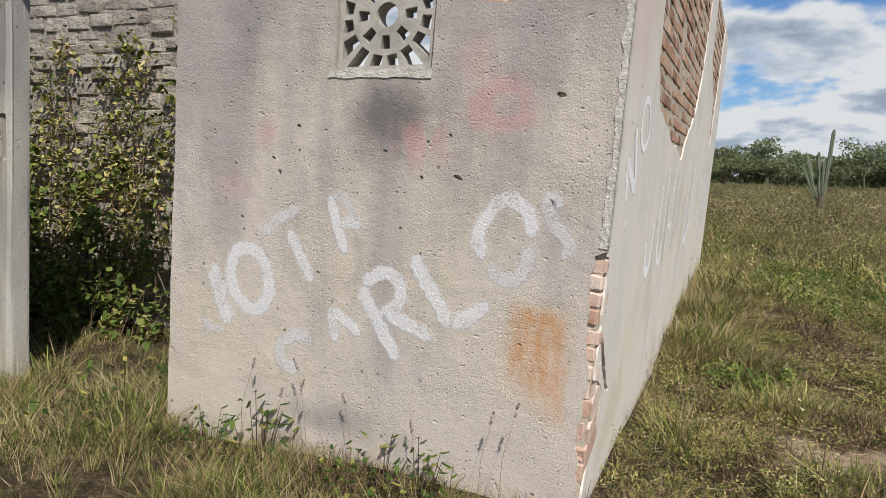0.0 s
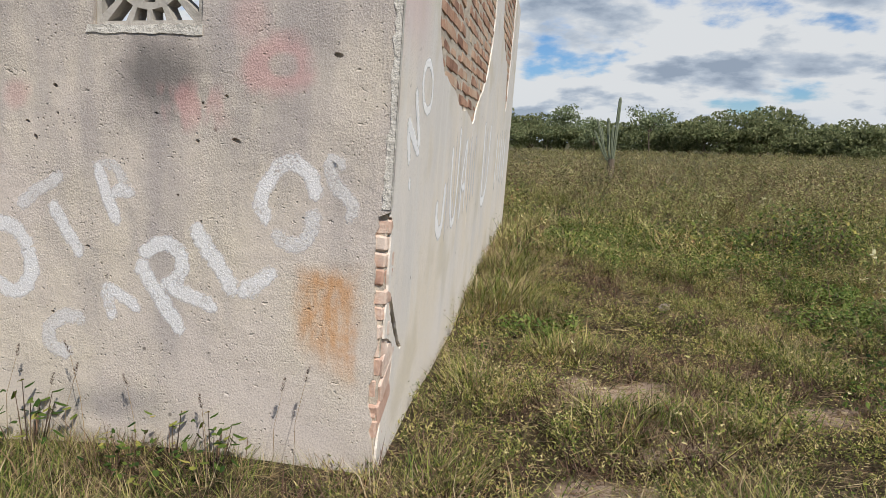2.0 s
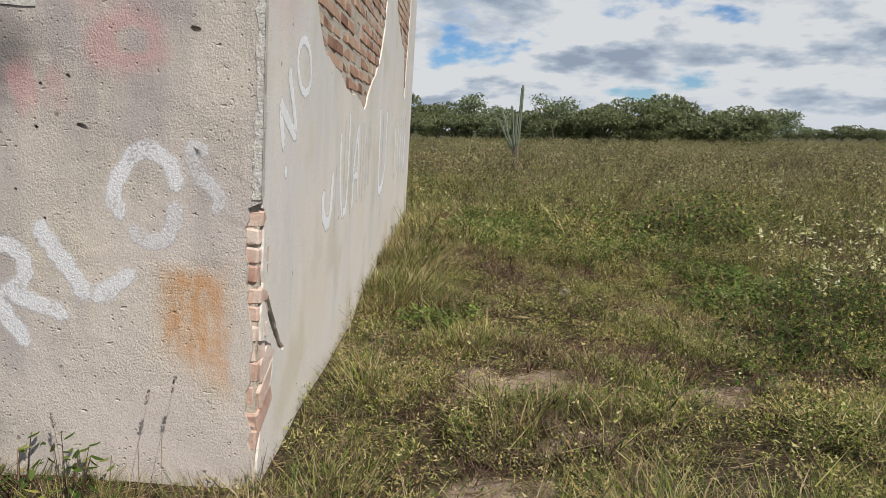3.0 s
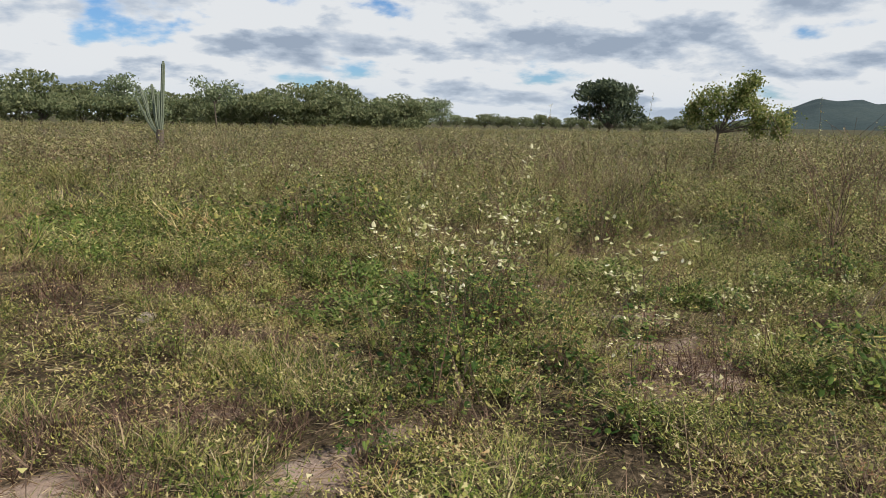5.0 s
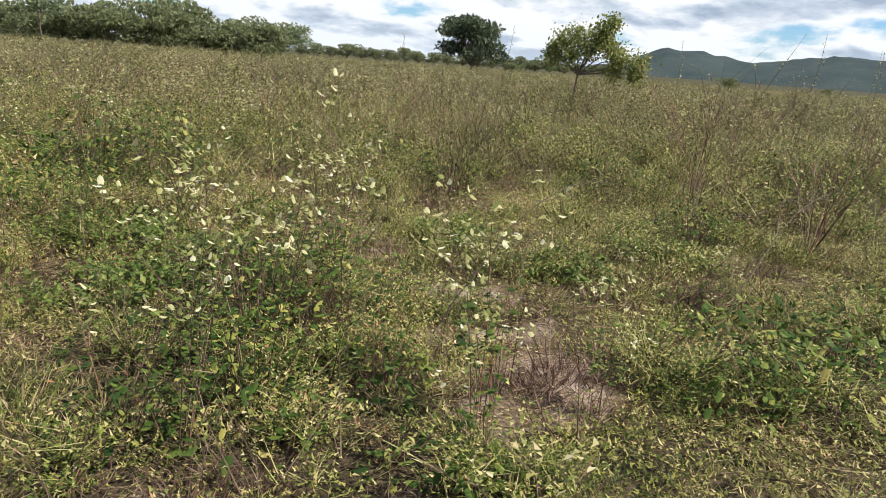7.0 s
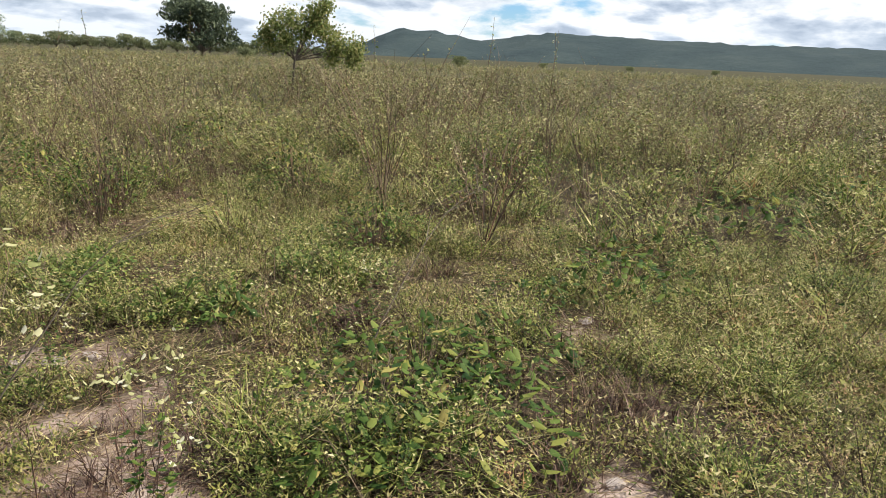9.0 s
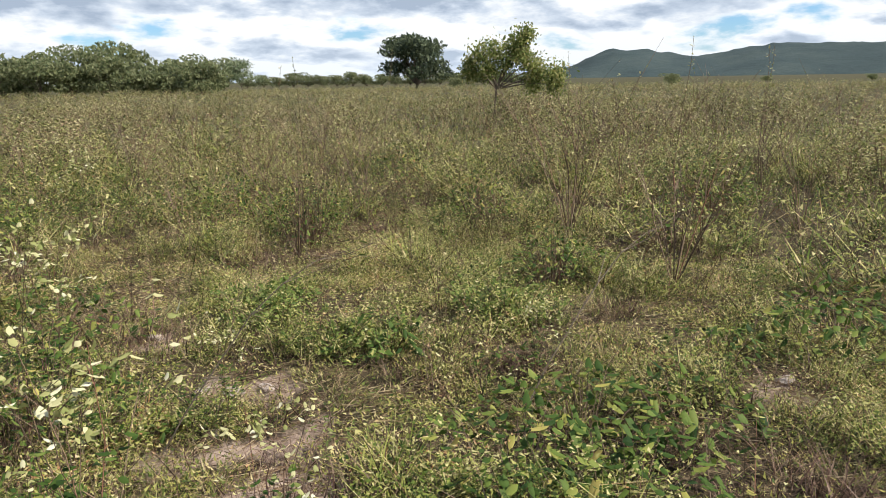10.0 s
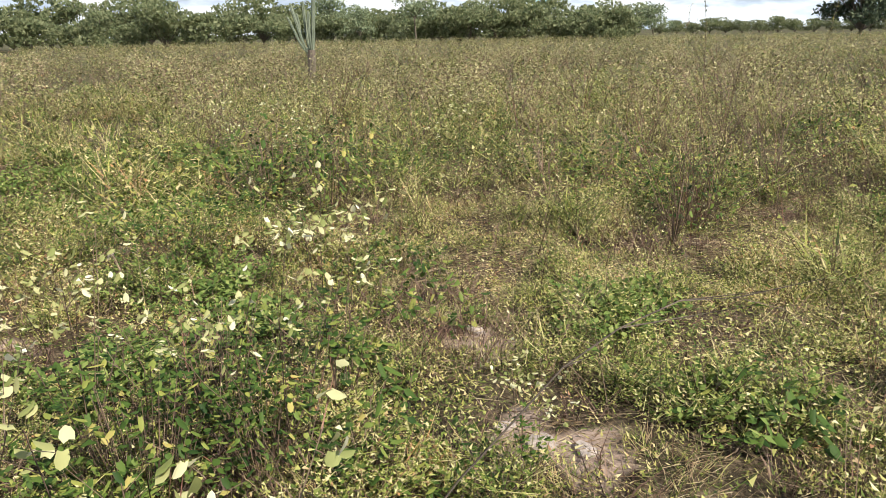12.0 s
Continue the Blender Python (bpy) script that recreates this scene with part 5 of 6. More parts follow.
coarse_herbs = [sprig(i + 70, 3, 0.34, 0.20, 9, 0.036, "chip") for i in range(5)] + [sprig(i + 80, 4, 0.50, 0.26, 9, 0.036, "chip") for i in range(4)]
pos = scatter(-2, 17, 0, 18, 28000, lambda x, y: view_wedge(x, y) * smooth(3.6, 6.5, np.hypot(x - 3, y - 1)) * (1 - smooth(11, 17, np.hypot(x - 2, y))) * (0.06 + 0.94 * smooth(0.42, 0.62, drift(x, y, 0.6, 19))))
sow("low_herbs", coarse_herbs, pos, rs.uniform(0.6, 1.1, len(pos)) * (0.4 + 1.15 * smooth(0.40, 0.82, drift(pos[:, 0], pos[:, 1], 0.6, 19))), 0.25, [TWIG, HERB], "knee-high yellow-green herbs in the middle of the field", "herbs", 11)
dry_tufts = [tuft(i + 90, 16, 0.16, 0.16, 0.005, 0.0, 4) for i in range(4)]


def dead_keep(x, y):
    v = bareness(x, y)
    ring = smooth(0.02, 0.3, v) * smooth(0.95, 0.5, v)
    ring = np.maximum(ring, 1.4 * deadness(x, y))
    return np.clip(0.7 * ring + 0.6 * smooth(0.58, 0.75, drift(x, y, 0.4, 24)), 0, 1)


pos = scatter(-2.5, 8, -2, 8, 20000, dead_keep)
sow("dead_grass", dry_tufts, pos, rs.uniform(0.5, 1.1, len(pos)), 0.35, [DEAD], "reddish brown dead grass in small clumps", "grass", 12)

# dry brown stalks standing up between the herbs
dry_stalks = [weed(i + 300, 2, 0.42, 0.22, 3, 5, 0.022, 0.0032) for i in range(5)] + [weed(i + 310, 1, 0.6, 0.2, 4, 7, 0.022, 0.0036) for i in range(3)]
pos = scatter(0.3, 9, -0.5, 9, 5200, lambda x, y: (0.25 + 0.75 * smooth(1.6, 3.0, x)) * (0.12 + 0.8 * smooth(0.42, 0.68, drift(x, y, 0.5, 41))) * 0.7)
sow("dry_stalks", dry_stalks, pos, rs.uniform(0.55, 1.1, len(pos)), 0.3, [TWIG, WEED_LEAF], "thin brown dry stalks standing among the herbs", "stalks", 15)

# bright green creeping weed in patches
creeps = [sprig(i + 30, 4, 0.13, 0.16, 8, 0.036) for i in range(4)]
GREEN = [(1.6, 6.6, 0.9), (0.85, 6.6, 0.6), (3.6, 7.0, 0.8), (2.75, 3.3, 0.4), (1.3, 7.6, 0.7), (0.55, 2.3, 0.25), (2.3, 5.6, 0.6), (1.0, 5.2, 0.5), (2.9, 4.2, 0.5), (5.15, 2.55, 0.35), (2.0, 7.8, 0.8), (5.0, 3.4, 0.3), (6.1, 2.6, 0.35), (3.2, 3.4, 0.4)]


def green_keep(x, y):
    v = np.zeros(np.shape(x))
    for bx, by, r in GREEN:
        v = np.maximum(v, 1 - smooth(0.5, 1.1, np.hypot(x - bx, y - by) / r + 0.5 * (drift(x, y, 0.4, 11) - 0.5)))
    return v


pos = scatter(0.2, 7, 2, 9, 15000, lambda x, y: green_keep(x, y) * (0.25 + 0.75 * smooth(0.4, 0.7, drift(x, y, 0.3, 42))))
sow("creeping_weed", creeps, pos, rs.uniform(0.7, 1.3, len(pos)), 0.25, [TWIG, BRIGHT], "bright green creeping weed in low patches", "weeds", 5)

# knee-high green weeds in clumps
leafy = [sprig(i + 50, 5, 0.46, 0.24, 15, 0.030) for i in range(5)]
pos = scatter(1.0, 12, 1.5, 12, 2600, lambda x, y: view_wedge(x, y) * smooth(3.2, 4.6, np.hypot(x - 2.6, y - 0.2)) * smooth(0.52, 0.72, drift(x, y, 1.3, 18)))
sow("green_weeds", leafy, pos, rs.uniform(0.5, 1.15, len(pos)), 0.2, [TWIG, BROAD], "knee-high green leafy weeds in clumps", "weeds", 9)

# tall dry weeds: dense near, coarser further out
near_weeds = [weed(i, 3, 0.80, 0.42, 5, 22, 0.029, 0.004) for i in range(6)] + [weed(i + 10, 3, 0.55, 0.38, 4, 22, 0.029, 0.004) for i in range(3)]
pos = scatter(-3, 15, 1, 16, 8500, lambda x, y: view_wedge(x, y) * wildness(x, y) * (1 - smooth(11, 14, np.hypot(x - 2, y))) * (0.06 + 0.94 * smooth(0.42, 0.62, drift(x, y, 0.9, 12))))
pos_size = (0.55 + 0.55 * wildness(pos[:, 0], pos[:, 1])) * rs.uniform(0.6, 1.1, len(pos)) * (0.85 + 0.4 * drift(pos[:, 0], pos[:, 1], 2.5, 13))
sow("tall_weeds", near_weeds, pos, pos_size, 0.18, [TWIG, WEED_LEAF], "tall dry wiry weeds with small cream and yellow leaves", "weeds", 6)
mid_weeds = [weed(i + 20, 3, 0.84, 0.5, 3, 17, 0.064, 0.009) for i in range(6)]
pos = scatter(-10, 36, -4, 36, 14500, lambda x, y: view_wedge(x, y) * smooth(9, 13, np.hypot(x - 2, y)) * (1 - smooth(28, 36, np.hypot(x - 2, y))) * (0.08 + 0.92 * smooth(0.40, 0.66, drift(x, y, 1.2, 14))))
sow("tall_weeds", mid_weeds, pos, rs.uniform(0.6, 1.08, len(pos)) * (0.5 + 0.8 * drift(pos[:, 0], pos[:, 1], 1.2, 14)), 0.16, [TWIG, FAR_LEAF], "brown dry weeds filling the middle of the field", "weeds", 7)
far_weeds = [weed(i + 40, 2, 0.85, 0.9, 1, 15, 0.098, 0.011) for i in range(5)]
pos = scatter(-30, 100, -8, 100, 13500, lambda x, y: view_wedge(x, y) * smooth(26, 34, np.hypot(x - 2, y)) * (1 - smooth(85, 100, np.hypot(x - 2, y))))
sow("tall_weeds", far_weeds, pos, rs.uniform(0.65, 1.1, len(pos)), 0.12, [TWIG, FAR_LEAF], "far brown weeds out to the tree line", "weeds", 8)

# ---- single plants near the path ----


def grown(name, label, category, parts, at=(0, 0, 0), group=""):
    """A plant as a thing with one mesh for each of its parts: (name, Plant, material, label)."""
    root = thing(name, label, category, at, group)
    for nm, p, mat, lb in parts:
        v, t, m = p.arrays()
        tagged(part(nm, tri_mesh(nm, v, t, [mat]), root, lb), kind="stuff" if nm in ("branchwork", "foliage", "pale_foliage") else "")
    return root


def pale_bush(seed, height, stems):
    """An open bush: thin brown shoots with pale cream leaves clustered at their ends and green ones below."""
    wood, pale, green = Plant(seed), Plant(seed + 1), Plant(seed + 2)
    r = wood.r
    for i in range(stems):
        a = r.uniform(0, math.tau)
        h = height * r.uniform(0.55, 1.0)
        d = r.uniform(0.05, 0.42) * height
        pts = [(0.04 * math.cos(a), 0.04 * math.sin(a), -0.02)]
        for f in (0.33, 0.66, 1.0):
            pts.append((d * f * math.cos(a) + r.uniform(-0.03, 0.03), d * f * math.sin(a) + r.uniform(-0.03, 0.03), h * f))
        wood.stem(pts, 0.0055, 0, 0.4)
        for s in range(4):
            f = r.uniform(0.45, 1.0)
            q = Vector(pts[2]).lerp(Vector(pts[3]), f * 1.4 - 0.4)
            b = r.uniform(0, math.tau)
            e = q + Vector((math.cos(b), math.sin(b), r.uniform(0.2, 1.2))) * h * r.uniform(0.08, 0.17)
            wood.stem([tuple(q), tuple(q.lerp(e, 0.5)), tuple(e)], 0.003, 0, 0.5)
            for j in range(r.randint(2, 5)):
                at = q.lerp(e, r.uniform(0.5, 1.05)) + Vector((r.uniform(-1, 1), r.uniform(-1, 1), r.uniform(-1, 1))) * 0.016
                pale.broad_leaf(at, r.uniform(0, math.tau), r.uniform(-0.9, 1.1), r.uniform(0.021, 0.037), r.uniform(0.016, 0.027), 0)
        for j in range(10):
            q = Vector(pts[1]).lerp(Vector(pts[2]), r.uniform(0, 1))
            at = q + Vector((r.uniform(-1, 1), r.uniform(-1, 1), r.uniform(-0.5, 0.5))) * 0.022
            green.broad_leaf(at, r.uniform(0, math.tau), r.uniform(-0.6, 0.4), r.uniform(0.022, 0.045), r.uniform(0.015, 0.03), 0)
    return [("branchwork", wood, TWIG, "thin brown stems"), ("pale_foliage", pale, PALE_LEAF, "pale cream young leaves"), ("foliage", green, BROAD, "green older leaves")]


def broad_herb(seed, height, spread, leaves, size):
    """A leafy herb: heart-shaped leaves on short stalks in a loose heap."""
    wood, green = Plant(seed), Plant(seed + 1)
    r = wood.r
    for i in range(leaves):
        a = r.uniform(0, math.tau)
        d = spread * math.sqrt(r.random())
        z = height * (1 - 0.6 * (d / spread) ** 2) * r.uniform(0.35, 1.0)
        at = (d * math.cos(a), d * math.sin(a), z)
        if i % 3 == 0:
            wood.stem([(at[0] * 0.4, at[1] * 0.4, -0.02), (at[0] * 0.75, at[1] * 0.75, z * 0.6), at], 0.005, 0, 0.5)
        green.broad_leaf(at, a + r.uniform(-1.2, 1.2), r.uniform(-1.1, 0.5), size * r.uniform(0.6, 1.4), size * r.uniform(0.32, 0.7), 0)
    return [("branchwork", wood, TWIG, ""), ("foliage", green, BROAD, "dark green heart-shaped leaves")]


def twig_shrub(seed, height, stems, leaves):
    """A nearly bare shrub: many fine forking twigs, few leaves."""
    wood, green = Plant(seed), Plant(seed + 1)
    r = wood.r
    for i in range(stems):
        a = r.uniform(0, math.tau)
        h = height * r.uniform(0.6, 1.0)
        d = r.uniform(0.15, 0.55) * height
        tip = Vector((d * math.cos(a), d * math.sin(a), h))
        mid = Vector((tip.x * 0.4 + r.uniform(-0.04, 0.04), tip.y * 0.4 + r.uniform(-0.04, 0.04), h * 0.52))
        wood.stem([(0, 0, -0.02), tuple(mid), tuple(tip)], 0.008, 0, 0.25)
        for s in range(5):
            q = mid.lerp(tip, r.uniform(-0.3, 0.9))
            b = a + r.uniform(-1.3, 1.3)
            e = q + Vector((math.cos(b), math.sin(b), r.uniform(0.6, 1.8))) * h * r.uniform(0.12, 0.24)
            wood.stem([tuple(q), tuple(q.lerp(e, 0.5) + Vector((r.uniform(-0.01, 0.01), 0, 0))), tuple(e)], 0.005, 0, 0.4)
            for j in range(leaves):
                green.leaf(q.lerp(e, r.uniform(0.2, 1.0)), r.uniform(0, math.tau), r.uniform(-0.5, 0.8), 0.022, 0.012, 0)
    return [("branchwork", wood, TWIG, "reddish brown twigs"), ("foliage", green, WEED_LEAF, "few small dry leaves")]


def gz(x, y):
    return float(ground_z(np.array(x), np.array(y)))


def repeat(makers, spots, seed):
    """Sets out plants from a few made ones: x, y, which, size."""
    r = random.Random(seed)
    used = set()
    for x, y, i, size in spots:
        m = Matrix.Translation((x, y, gz(x, y))) @ Matrix.Rotation(r.uniform(0, 6.28), 4, "Z")
        makers[i].scale = (size, size, size)
        if i in used:
            copy_thing(makers[i], m)
        else:
            makers[i].matrix_basis = m @ Matrix.Diagonal((size, size, size, 1))
            used.add(i)


PB = "pale-leaved bushes by the path"
bushes = [grown("bush", "open bush with pale cream leaves on thin brown stems", "bush", pale_bush(s, h, n), group=PB) for s, h, n in ((101, 1.38, 9), (111, 1.08, 8), (121, 0.88, 8))]
repeat(bushes, [(2.72, 1.57, 0, 1.06), (3.02, 1.78, 0, 0.85), (3.62, 2.4, 1, 0.72), (3.63, 1.27, 2, 0.78), (3.45, 1.05, 2, 0.6), (3.0, 2.5, 2, 0.9), (3.35, 2.45, 1, 0.8), (4.0, 1.12, 2, 0.6), (3.75, 2.75, 2, 0.9), (4.3, 2.25, 2, 0.5), (5.55, 1.75, 2, 0.45), (2.5, 7.3, 1, 0.8), (3.4, 7.0, 0, 0.7), (3.2, 6.2, 1, 0.8), (4.6, 6.9, 2, 0.9)], 1)
BH = "broad-leaved herbs in the field"
broad = [grown("leafy_herb", "dark green leafy herb with heart-shaped leaves", "herb", broad_herb(s, h, w, n, z), group=BH) for s, h, w, n, z in ((201, 0.29, 0.40, 170, 0.052), (211, 0.22, 0.27, 90, 0.048), (221, 0.42, 0.20, 80, 0.048), (231, 0.62, 0.36, 330, 0.042))]
repeat(broad, [(4.85, 1.12, 0, 1.1), (5.3, 1.25, 0, 1.0), (5.05, 0.82, 0, 0.95), (4.55, 0.98, 1, 1.1), (5.65, 1.05, 1, 1.1), (6.85, 1.05, 0, 1.05), (7.2, 1.25, 1, 1.2), (5.17, 2.52, 1, 1.1), (3.85, 2.32, 2, 0.9), (3.05, 1.78, 1, 0.9), (3.3, 2.0, 1, 0.8), (7.1, 3.05, 1, 1.4), (6.6, 3.2, 1, 1.0), (3.05, 5.85, 0, 1.0), (3.9, 7.1, 0, 1.2),
               (2.75, 5.6, 0, 0.9), (2.3, 1.15, 2, 0.55), (1.65, 2.6, 2, 0.5), (3.7, 2.85, 1, 1.2), (3.45, 1.65, 1, 0.9), (4.0, 2.4, 1, 0.8), (8.0, 1.2, 1, 1.3), (9.2, 1.0, 0, 1.4), (10.5, 0.4, 0, 1.6), (11.0, 1.8, 0, 1.3), (3.1, 2.35, 2, 0.8), (2.9, 3.1, 1, 0.9), (5.5, 1.9, 1, 0.7), (3.3, 1.0, 1, 0.8), (2.6, 6.9, 0, 1.6), (3.2, 6.6, 0, 1.5), (1.9, 7.2, 0, 1.4), (3.2, 2.32, 3, 0.6), (3.52, 2.42, 3, 0.62), (3.3, 2.8, 3, 0.7), (3.5, 1.78, 3, 0.5), (8.4, 3.1, 3, 0.9), (7.6, 4.6, 3, 1.0), (9.6, 3.5, 3, 1.1), (5.9, 6.2, 3, 1.0), (10.8, 4.6, 3, 1.1), (8.2, 6.9, 3, 1.1), (3.1, 6.0, 3, 1.3), (3.5, 5.6, 3, 1.1), (3.7, 6.4, 3, 1.2), (6.0, 5.1, 3, 0.9), (6.3, 5.6, 3, 1.0), (6.8, 2.9, 3, 0.8), (2.95, 1.55, 1, 1.0), (3.0, 2.0, 0, 0.8), (2.75, 2.3, 1, 1.0), (3.5, 3.1, 0, 0.9), (2.6, 1.75, 1, 0.8), (4.1, 3.6, 1, 1.0), (6.3, 1.35, 1, 0.9), (3.95, 4.3, 0, 0.8), (2.7, 5.2, 0, 1.0)], 2)
TS = "bare twiggy shrubs in the field"
twiggy = [grown("shrub", "nearly bare shrub of fine reddish brown twigs", "shrub", twig_shrub(s, h, n, l), group=TS) for s, h, n, l in ((301, 0.75, 8, 1), (311, 0.95, 11, 2), (321, 0.6, 9, 3))]
repeat(twiggy, [(5.2, 5.7, 0, 0.8), (8.1, 4.0, 1, 0.95), (8.2, 2.7, 0, 1.1), (5.75, 4.7, 1, 0.95), (6.1, 5.0, 1, 0.9), (7.7, 3.6, 0, 1.0), (9.3, 4.4, 1, 1.1), (7.3, 2.3, 2, 0.9), (6.9, 5.6, 1, 1.1), (9.5, 2.6, 1, 1.0), (10.6, 3.6, 1, 1.2), (10.2, 5.6, 1, 1.1), (6.3, 6.8, 1, 1.0), (8.6, 6.4, 0, 1.2), (4.3, 7.6, 2, 1.3), (4.0, 4.6, 2, 0.6), (11.5, 6.0, 1, 1.2), (12.5, 3.0, 1, 1.2), (7.4, 7.6, 1, 1.2), (9.4, 8.2, 2, 1.6), (11.2, 8.0, 1, 1.3), (5.6, 9.0, 1, 1.2), (13.2, 6.6, 1, 1.4), (12.0, 9.6, 1, 1.4), (8.8, 10.2, 1, 1.3), (14.5, 4.6, 1, 1.4), (9.9, 1.6, 2, 1.4), (11.8, 1.9, 1, 1.1), (6.9, 10.8, 2, 1.8), (3.4, 9.6, 1, 1.1), (13.6, 1.6, 2, 1.6), (15.5, 7.5, 1, 1.5)], 3)


def arched_branch(spot, to, rise, seed):
    """A long bare shoot that arches over the herbs."""
    p, g = Plant(seed), Plant(seed + 1)
    n = 9
    dx, dy = to[0] - spot[0], to[1] - spot[1]
    pts = [(dx * f, dy * f + p.r.uniform(-0.02, 0.02), -0.02 + rise * math.sin(f * 2.2) + p.r.uniform(-0.012, 0.012)) for f in (i / (n - 1) for i in range(n))]
    p.stem(pts, 0.009, 0, 0.3)
    for i in range(4):
        q = Vector(pts[3 + i])
        e = q + Vector((dx * 0.15 + p.r.uniform(-0.15, 0.15), dy * 0.15 + p.r.uniform(-0.15, 0.15), p.r.uniform(0.02, 0.15)))
        p.stem([tuple(q), tuple(q.lerp(e, 0.5)), tuple(e)], 0.006, 0, 0.4)
        g.leaf(e, p.r.uniform(0, 6), 0.2, 0.04, 0.025, 0)
    grown("branch", "long bare arching shoot above the low herbs", "branch", [("shoot", p, BARK, "dark bare wood"), ("foliage", g, BROAD, "")], (*spot, gz(*spot)))


arched_branch((5.25, 1.55), (6.9, 1.9), 0.62, 401)
arched_branch((6.6, 3.0), (8.3, 2.3), 0.45, 411)
arched_branch((3.95, 2.1), (5.0, 2.0), 0.70, 421)
arched_branch((6.2, 5.2), (8.0, 4.4), 0.80, 431)


def seed_stalk(spot, height, bend, seed):
    """A dry grass stalk with a furry seed head."""
    p, h = Plant(seed), Plant(seed + 1)
    top = (bend, 0.02, height)
    p.stem([(0, 0, -0.02), (bend * 0.25, 0, height * 0.6), top], 0.0035, 0, 0.6)
    for i in range(40):
        f = p.r.random()
        a = p.r.uniform(0, math.tau)
        q = (bend * (1 + 0.35 * f), 0.02, height + 0.06 * f)
        h.leaf(q, a, 0.7, 0.016 * (1.2 - f * 0.6), 0.004, 0)
    grown("grass_stalk", "dry grass stalk with a dark seed head before the wall", "grass stalk", [("stem", p, STRAW, ""), ("seed_head", h, SEED, "dark furry seed head")], (*spot, gz(*spot)), "seed stalks at the wall foot")


for i, (x, h, b) in enumerate(((-1.62, 0.42, 0.06), (-1.2, 0.44, -0.07), (-1.28, 0.36, 0.05), (-0.98, 0.30, -0.05), (-0.36, 0.36, 0.04), (-0.26, 0.42, 0.05), (-0.66, 0.24, -0.03), (-1.42, 0.30, 0.05))):
    seed_stalk((x, -0.10 - 0.03 * (i % 3), ), h, b, 500 + 3 * i)

WF = "small leafy weeds at the wall foot"
foot = [grown("weed", "small leafy green weed at the foot of the wall", "weed", broad_herb(s, h, w, n, z), group=WF) for s, h, w, n, z in ((601, 0.26, 0.13, 40, 0.032), (611, 0.20, 0.18, 46, 0.030))]
repeat(foot, [(-1.74, -0.18, 0, 1.5), (-1.46, -0.16, 0, 1.4), (-1.98, -0.2, 1, 1.1), (-0.80, -0.16, 1, 1.3), (-0.60, -0.18, 0, 1.15), (-0.95, -0.2, 1, 1.0), (-2.55, -0.35, 1, 1.5), (-2.75, 0.2, 1, 1.6), (0.35, 1.6, 1, 0.9), (0.3, 4.6, 0, 1.1)], 4)

# weeds and vines in the room behind the doorway


def wall_vine(seed, height, spread, leaves, size, pale):
    """Weeds that have climbed against the inner wall: separate shoots with leaves hanging in bunches."""
    wood, green = Plant(seed), Plant(seed + 1)
    r = wood.r
    for i in range(8):
        x = r.uniform(-spread, spread)
        top = height * r.uniform(0.45, 1.05)
        pts = [(x * 0.8, r.uniform(-0.12, 0.0), -0.02)]
        for f in (0.3, 0.6, 0.85, 1.0):
            pts.append((x + r.uniform(-0.08, 0.08) + 0.25 * f * r.uniform(-1, 1), 0.02 + 0.1 * f, top * f))
        wood.stem(pts, 0.010, 0, 0.35)
        for bunch in range(12):
            j = r.randint(0, 3)
            q = Vector(pts[j]).lerp(Vector(pts[j + 1]), r.random())
            for n in range(max(2, leaves // 80)):
                at = q + Vector((r.gauss(0, 0.05), r.uniform(-0.10, 0.03), r.gauss(0, 0.07)))
                green.broad_leaf(at, r.uniform(0, math.tau), r.uniform(-1.4, 0.0), size * r.uniform(0.45, 1.25), size * r.uniform(0.35, 0.8), 0)
    return [("branchwork", wood, TWIG, ""), ("foliage", green, HERB if pale else BRIGHT, "")]


VN = "weeds grown up inside the ruin"
vines = [grown("tall_weed", "tall leafy weed grown against the inner wall", "weed", wall_vine(s, h, w, n, z, pl), group=VN) for s, h, w, n, z, pl in ((701, 2.3, 0.55, 760, 0.06, True), (711, 1.3, 0.5, 380, 0.075, False), (721, 2.6, 0.55, 800, 0.052, True), (731, 1.0, 0.45, 240, 0.08, False))]
repeat_spots = [(-5.6, 1.38, 0, 1.0), (-5.0, 1.36, 1, 0.9), (-4.5, 1.36, 2, 1.0), (-4.15, 1.38, 0, 1.05), (-4.8, 1.2, 3, 1.0), (-5.3, 1.2, 3, 0.9), (-4.0, 1.2, 1, 1.0), (-5.9, 1.3, 1, 1.1), (-3.8, 1.35, 2, 1.0), (-4.4, 0.95, 3, 0.75), (-4.9, 0.85, 3, 0.7), (-5.3, 1.38, 2, 0.95)]
used_vines = set()
for x, y, i, size in repeat_spots:
    m = Matrix.Translation((x, y, gz(x, y)))
    vines[i].scale = (size, size, size)
    if i in used_vines:
        copy_thing(vines[i], m)
    else:
        vines[i].matrix_basis = m @ Matrix.Diagonal((size, size, size, 1))
        used_vines.add(i)


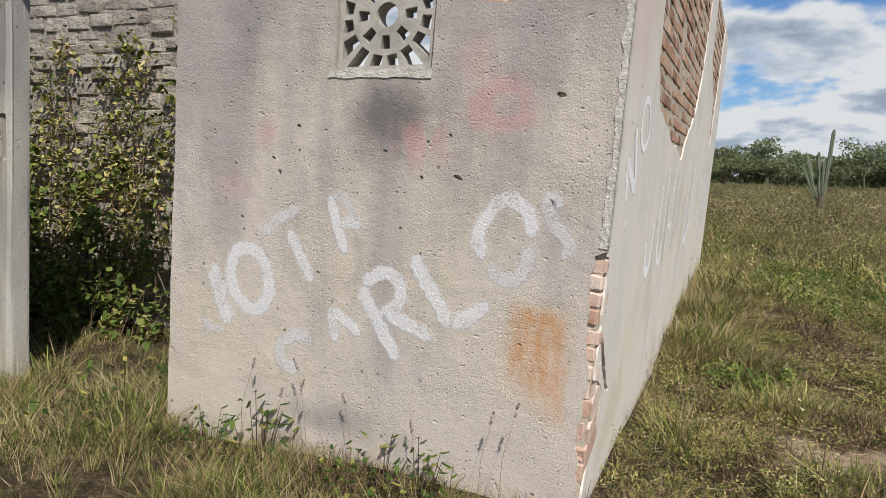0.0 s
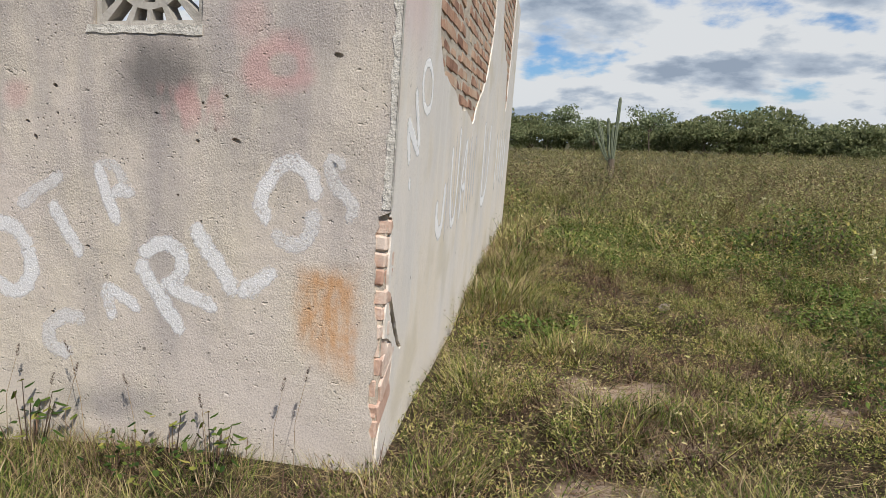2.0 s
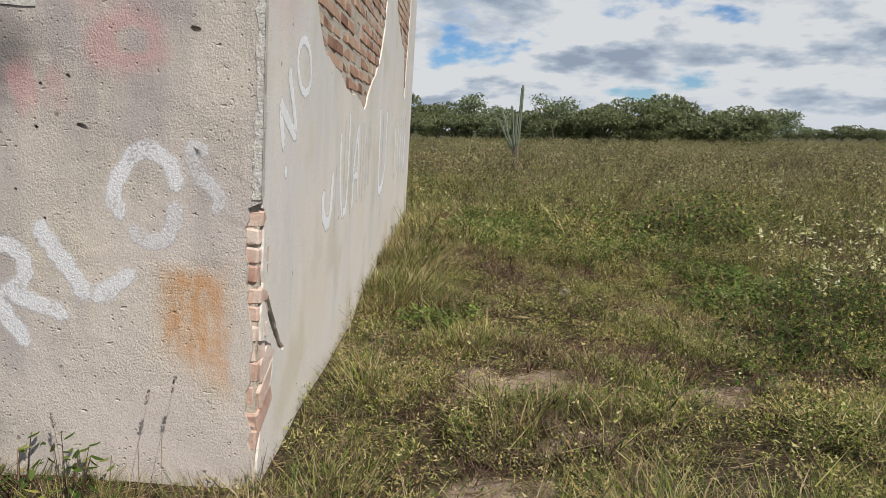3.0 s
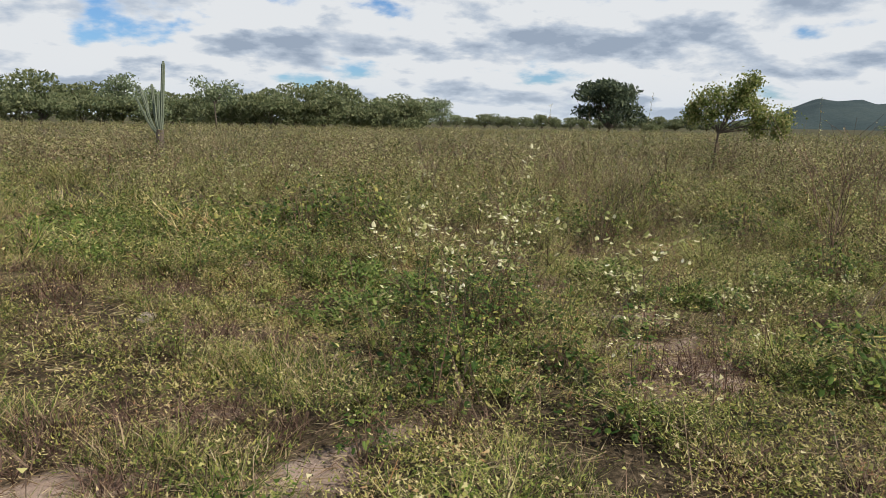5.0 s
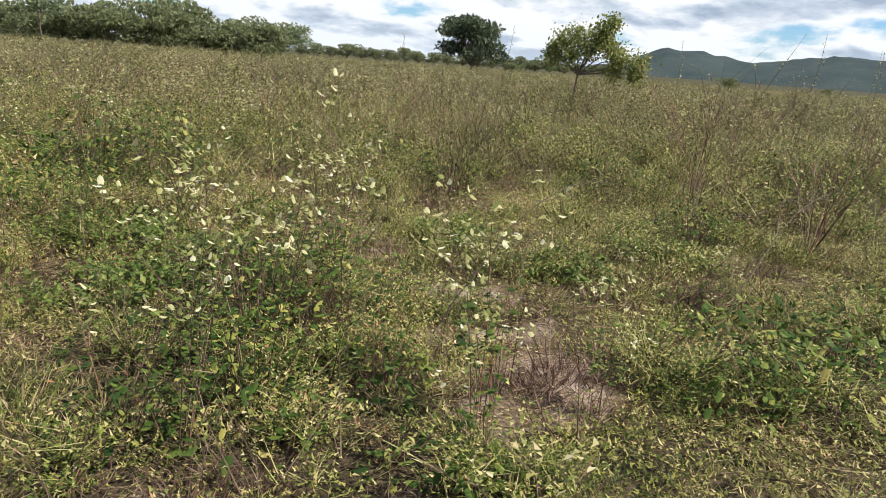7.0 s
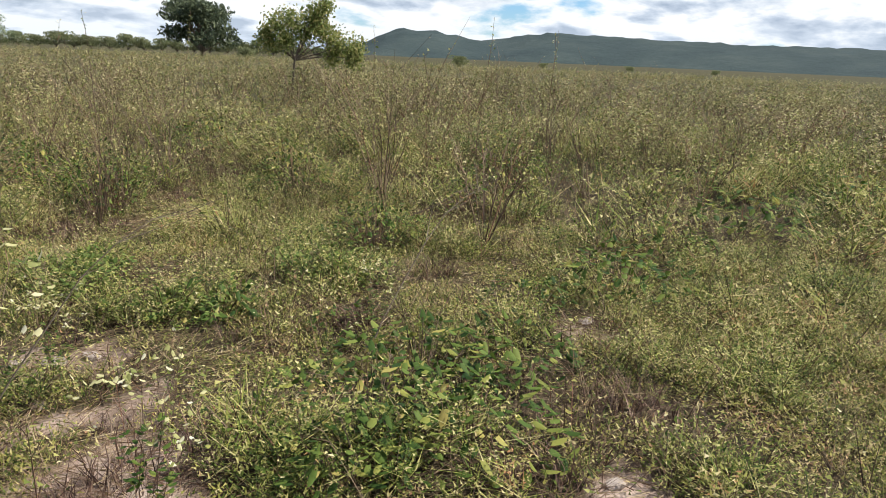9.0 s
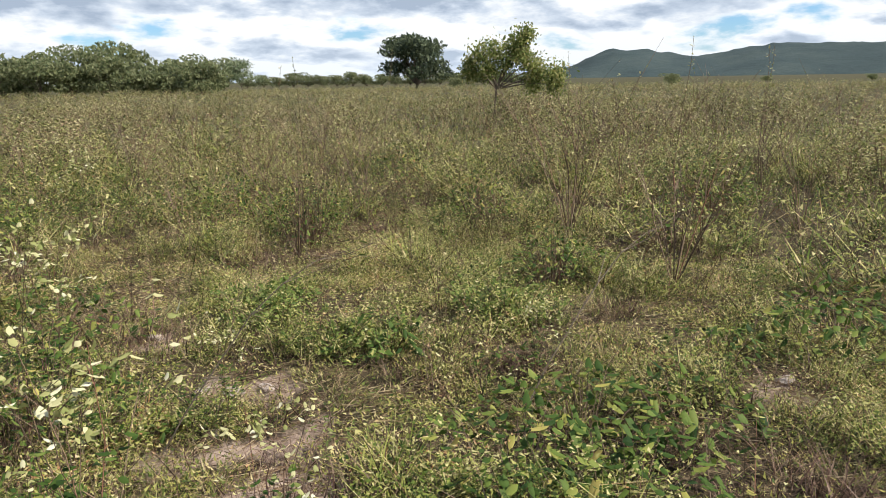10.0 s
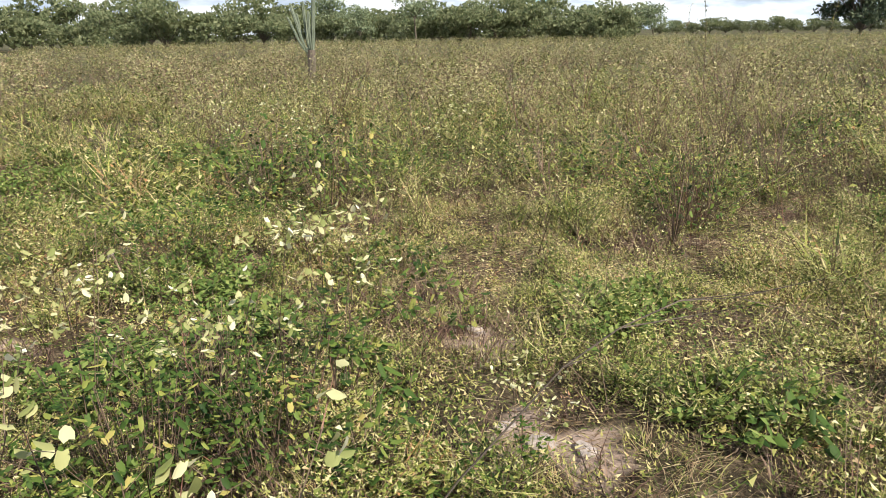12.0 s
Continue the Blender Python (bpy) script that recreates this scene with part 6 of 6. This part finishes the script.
def tall_stalk(spot, height, seed):
    """A single wand-like stalk that stands above the other weeds."""
    p, g = Plant(seed), Plant(seed + 1)
    bend = p.r.uniform(-0.15, 0.15)
    pts = [(bend * f * f, 0.05 * math.sin(f * 5), -0.02 + height * f) for f in (0.0, 0.3, 0.6, 0.85, 1.0)]
    p.stem(pts, 0.010, 0, 0.3)
    for i in range(26):
        q = Vector(pts[3]).lerp(Vector(pts[4]), p.r.uniform(-0.9, 1.0))
        g.leaf(q + Vector((p.r.gauss(0, 0.012), p.r.gauss(0, 0.012), 0)), p.r.uniform(0, 6.28), p.r.uniform(0.1, 1.0), 0.03, 0.014, 0)
    grown("weed_stalk", "single tall wand of a weed above the field", "weed stalk", [("stem", p, TWIG, ""), ("foliage", g, WEED_LEAF, "")], (*spot, gz(*spot)), "tall weed stalks in the field")


for i, (x, y, h) in enumerate(((9.1, 3.6, 1.72), (6.6, 6.2, 1.62), (8.4, 7.6, 1.8), (10.4, 6.2, 1.75), (11.6, 4.2, 1.7), (7.4, 8.8, 1.6), (13.0, 5.0, 1.8))):
    tall_stalk((x, y), h, 800 + 3 * i)

# stones on the bare sand
def stone(seed, size):
    bm = bmesh.new()
    bmesh.ops.create_icosphere(bm, subdivisions=2, radius=1)
    r = random.Random(seed)
    for v in bm.verts:
        v.co *= 1 + 0.35 * noise.noise(v.co * 1.3 + Vector((seed, 0, 0)))
        v.co = Vector((v.co.x * size, v.co.y * size * 0.7, v.co.z * size * 0.42))
    return mesh_of("stone", bm, STONE)


for i, (x, y, s) in enumerate(((4.40, 2.5, 0.06), (4.52, 2.42, 0.045), (4.3, 2.62, 0.04), (2.43, 5.15, 0.11), (2.35, 4.8, 0.06), (4.3, 3.4, 0.05), (4.2, 2.2, 0.035), (0.62, -0.1, 0.05), (1.55, 3.3, 0.07), (5.1, 0.3, 0.04), (2.3, 4.7, 0.05), (6.3, 1.0, 0.05))):
    ob = tagged(new("stone", stone(i, s)), "small pale flat stone on the bare sand", "stone", "stones on the bare sand")
    ob.matrix_basis = Matrix.Translation((x, y, gz(x, y) + s * 0.12)) @ Matrix.Rotation(i * 1.7, 4, "Z")
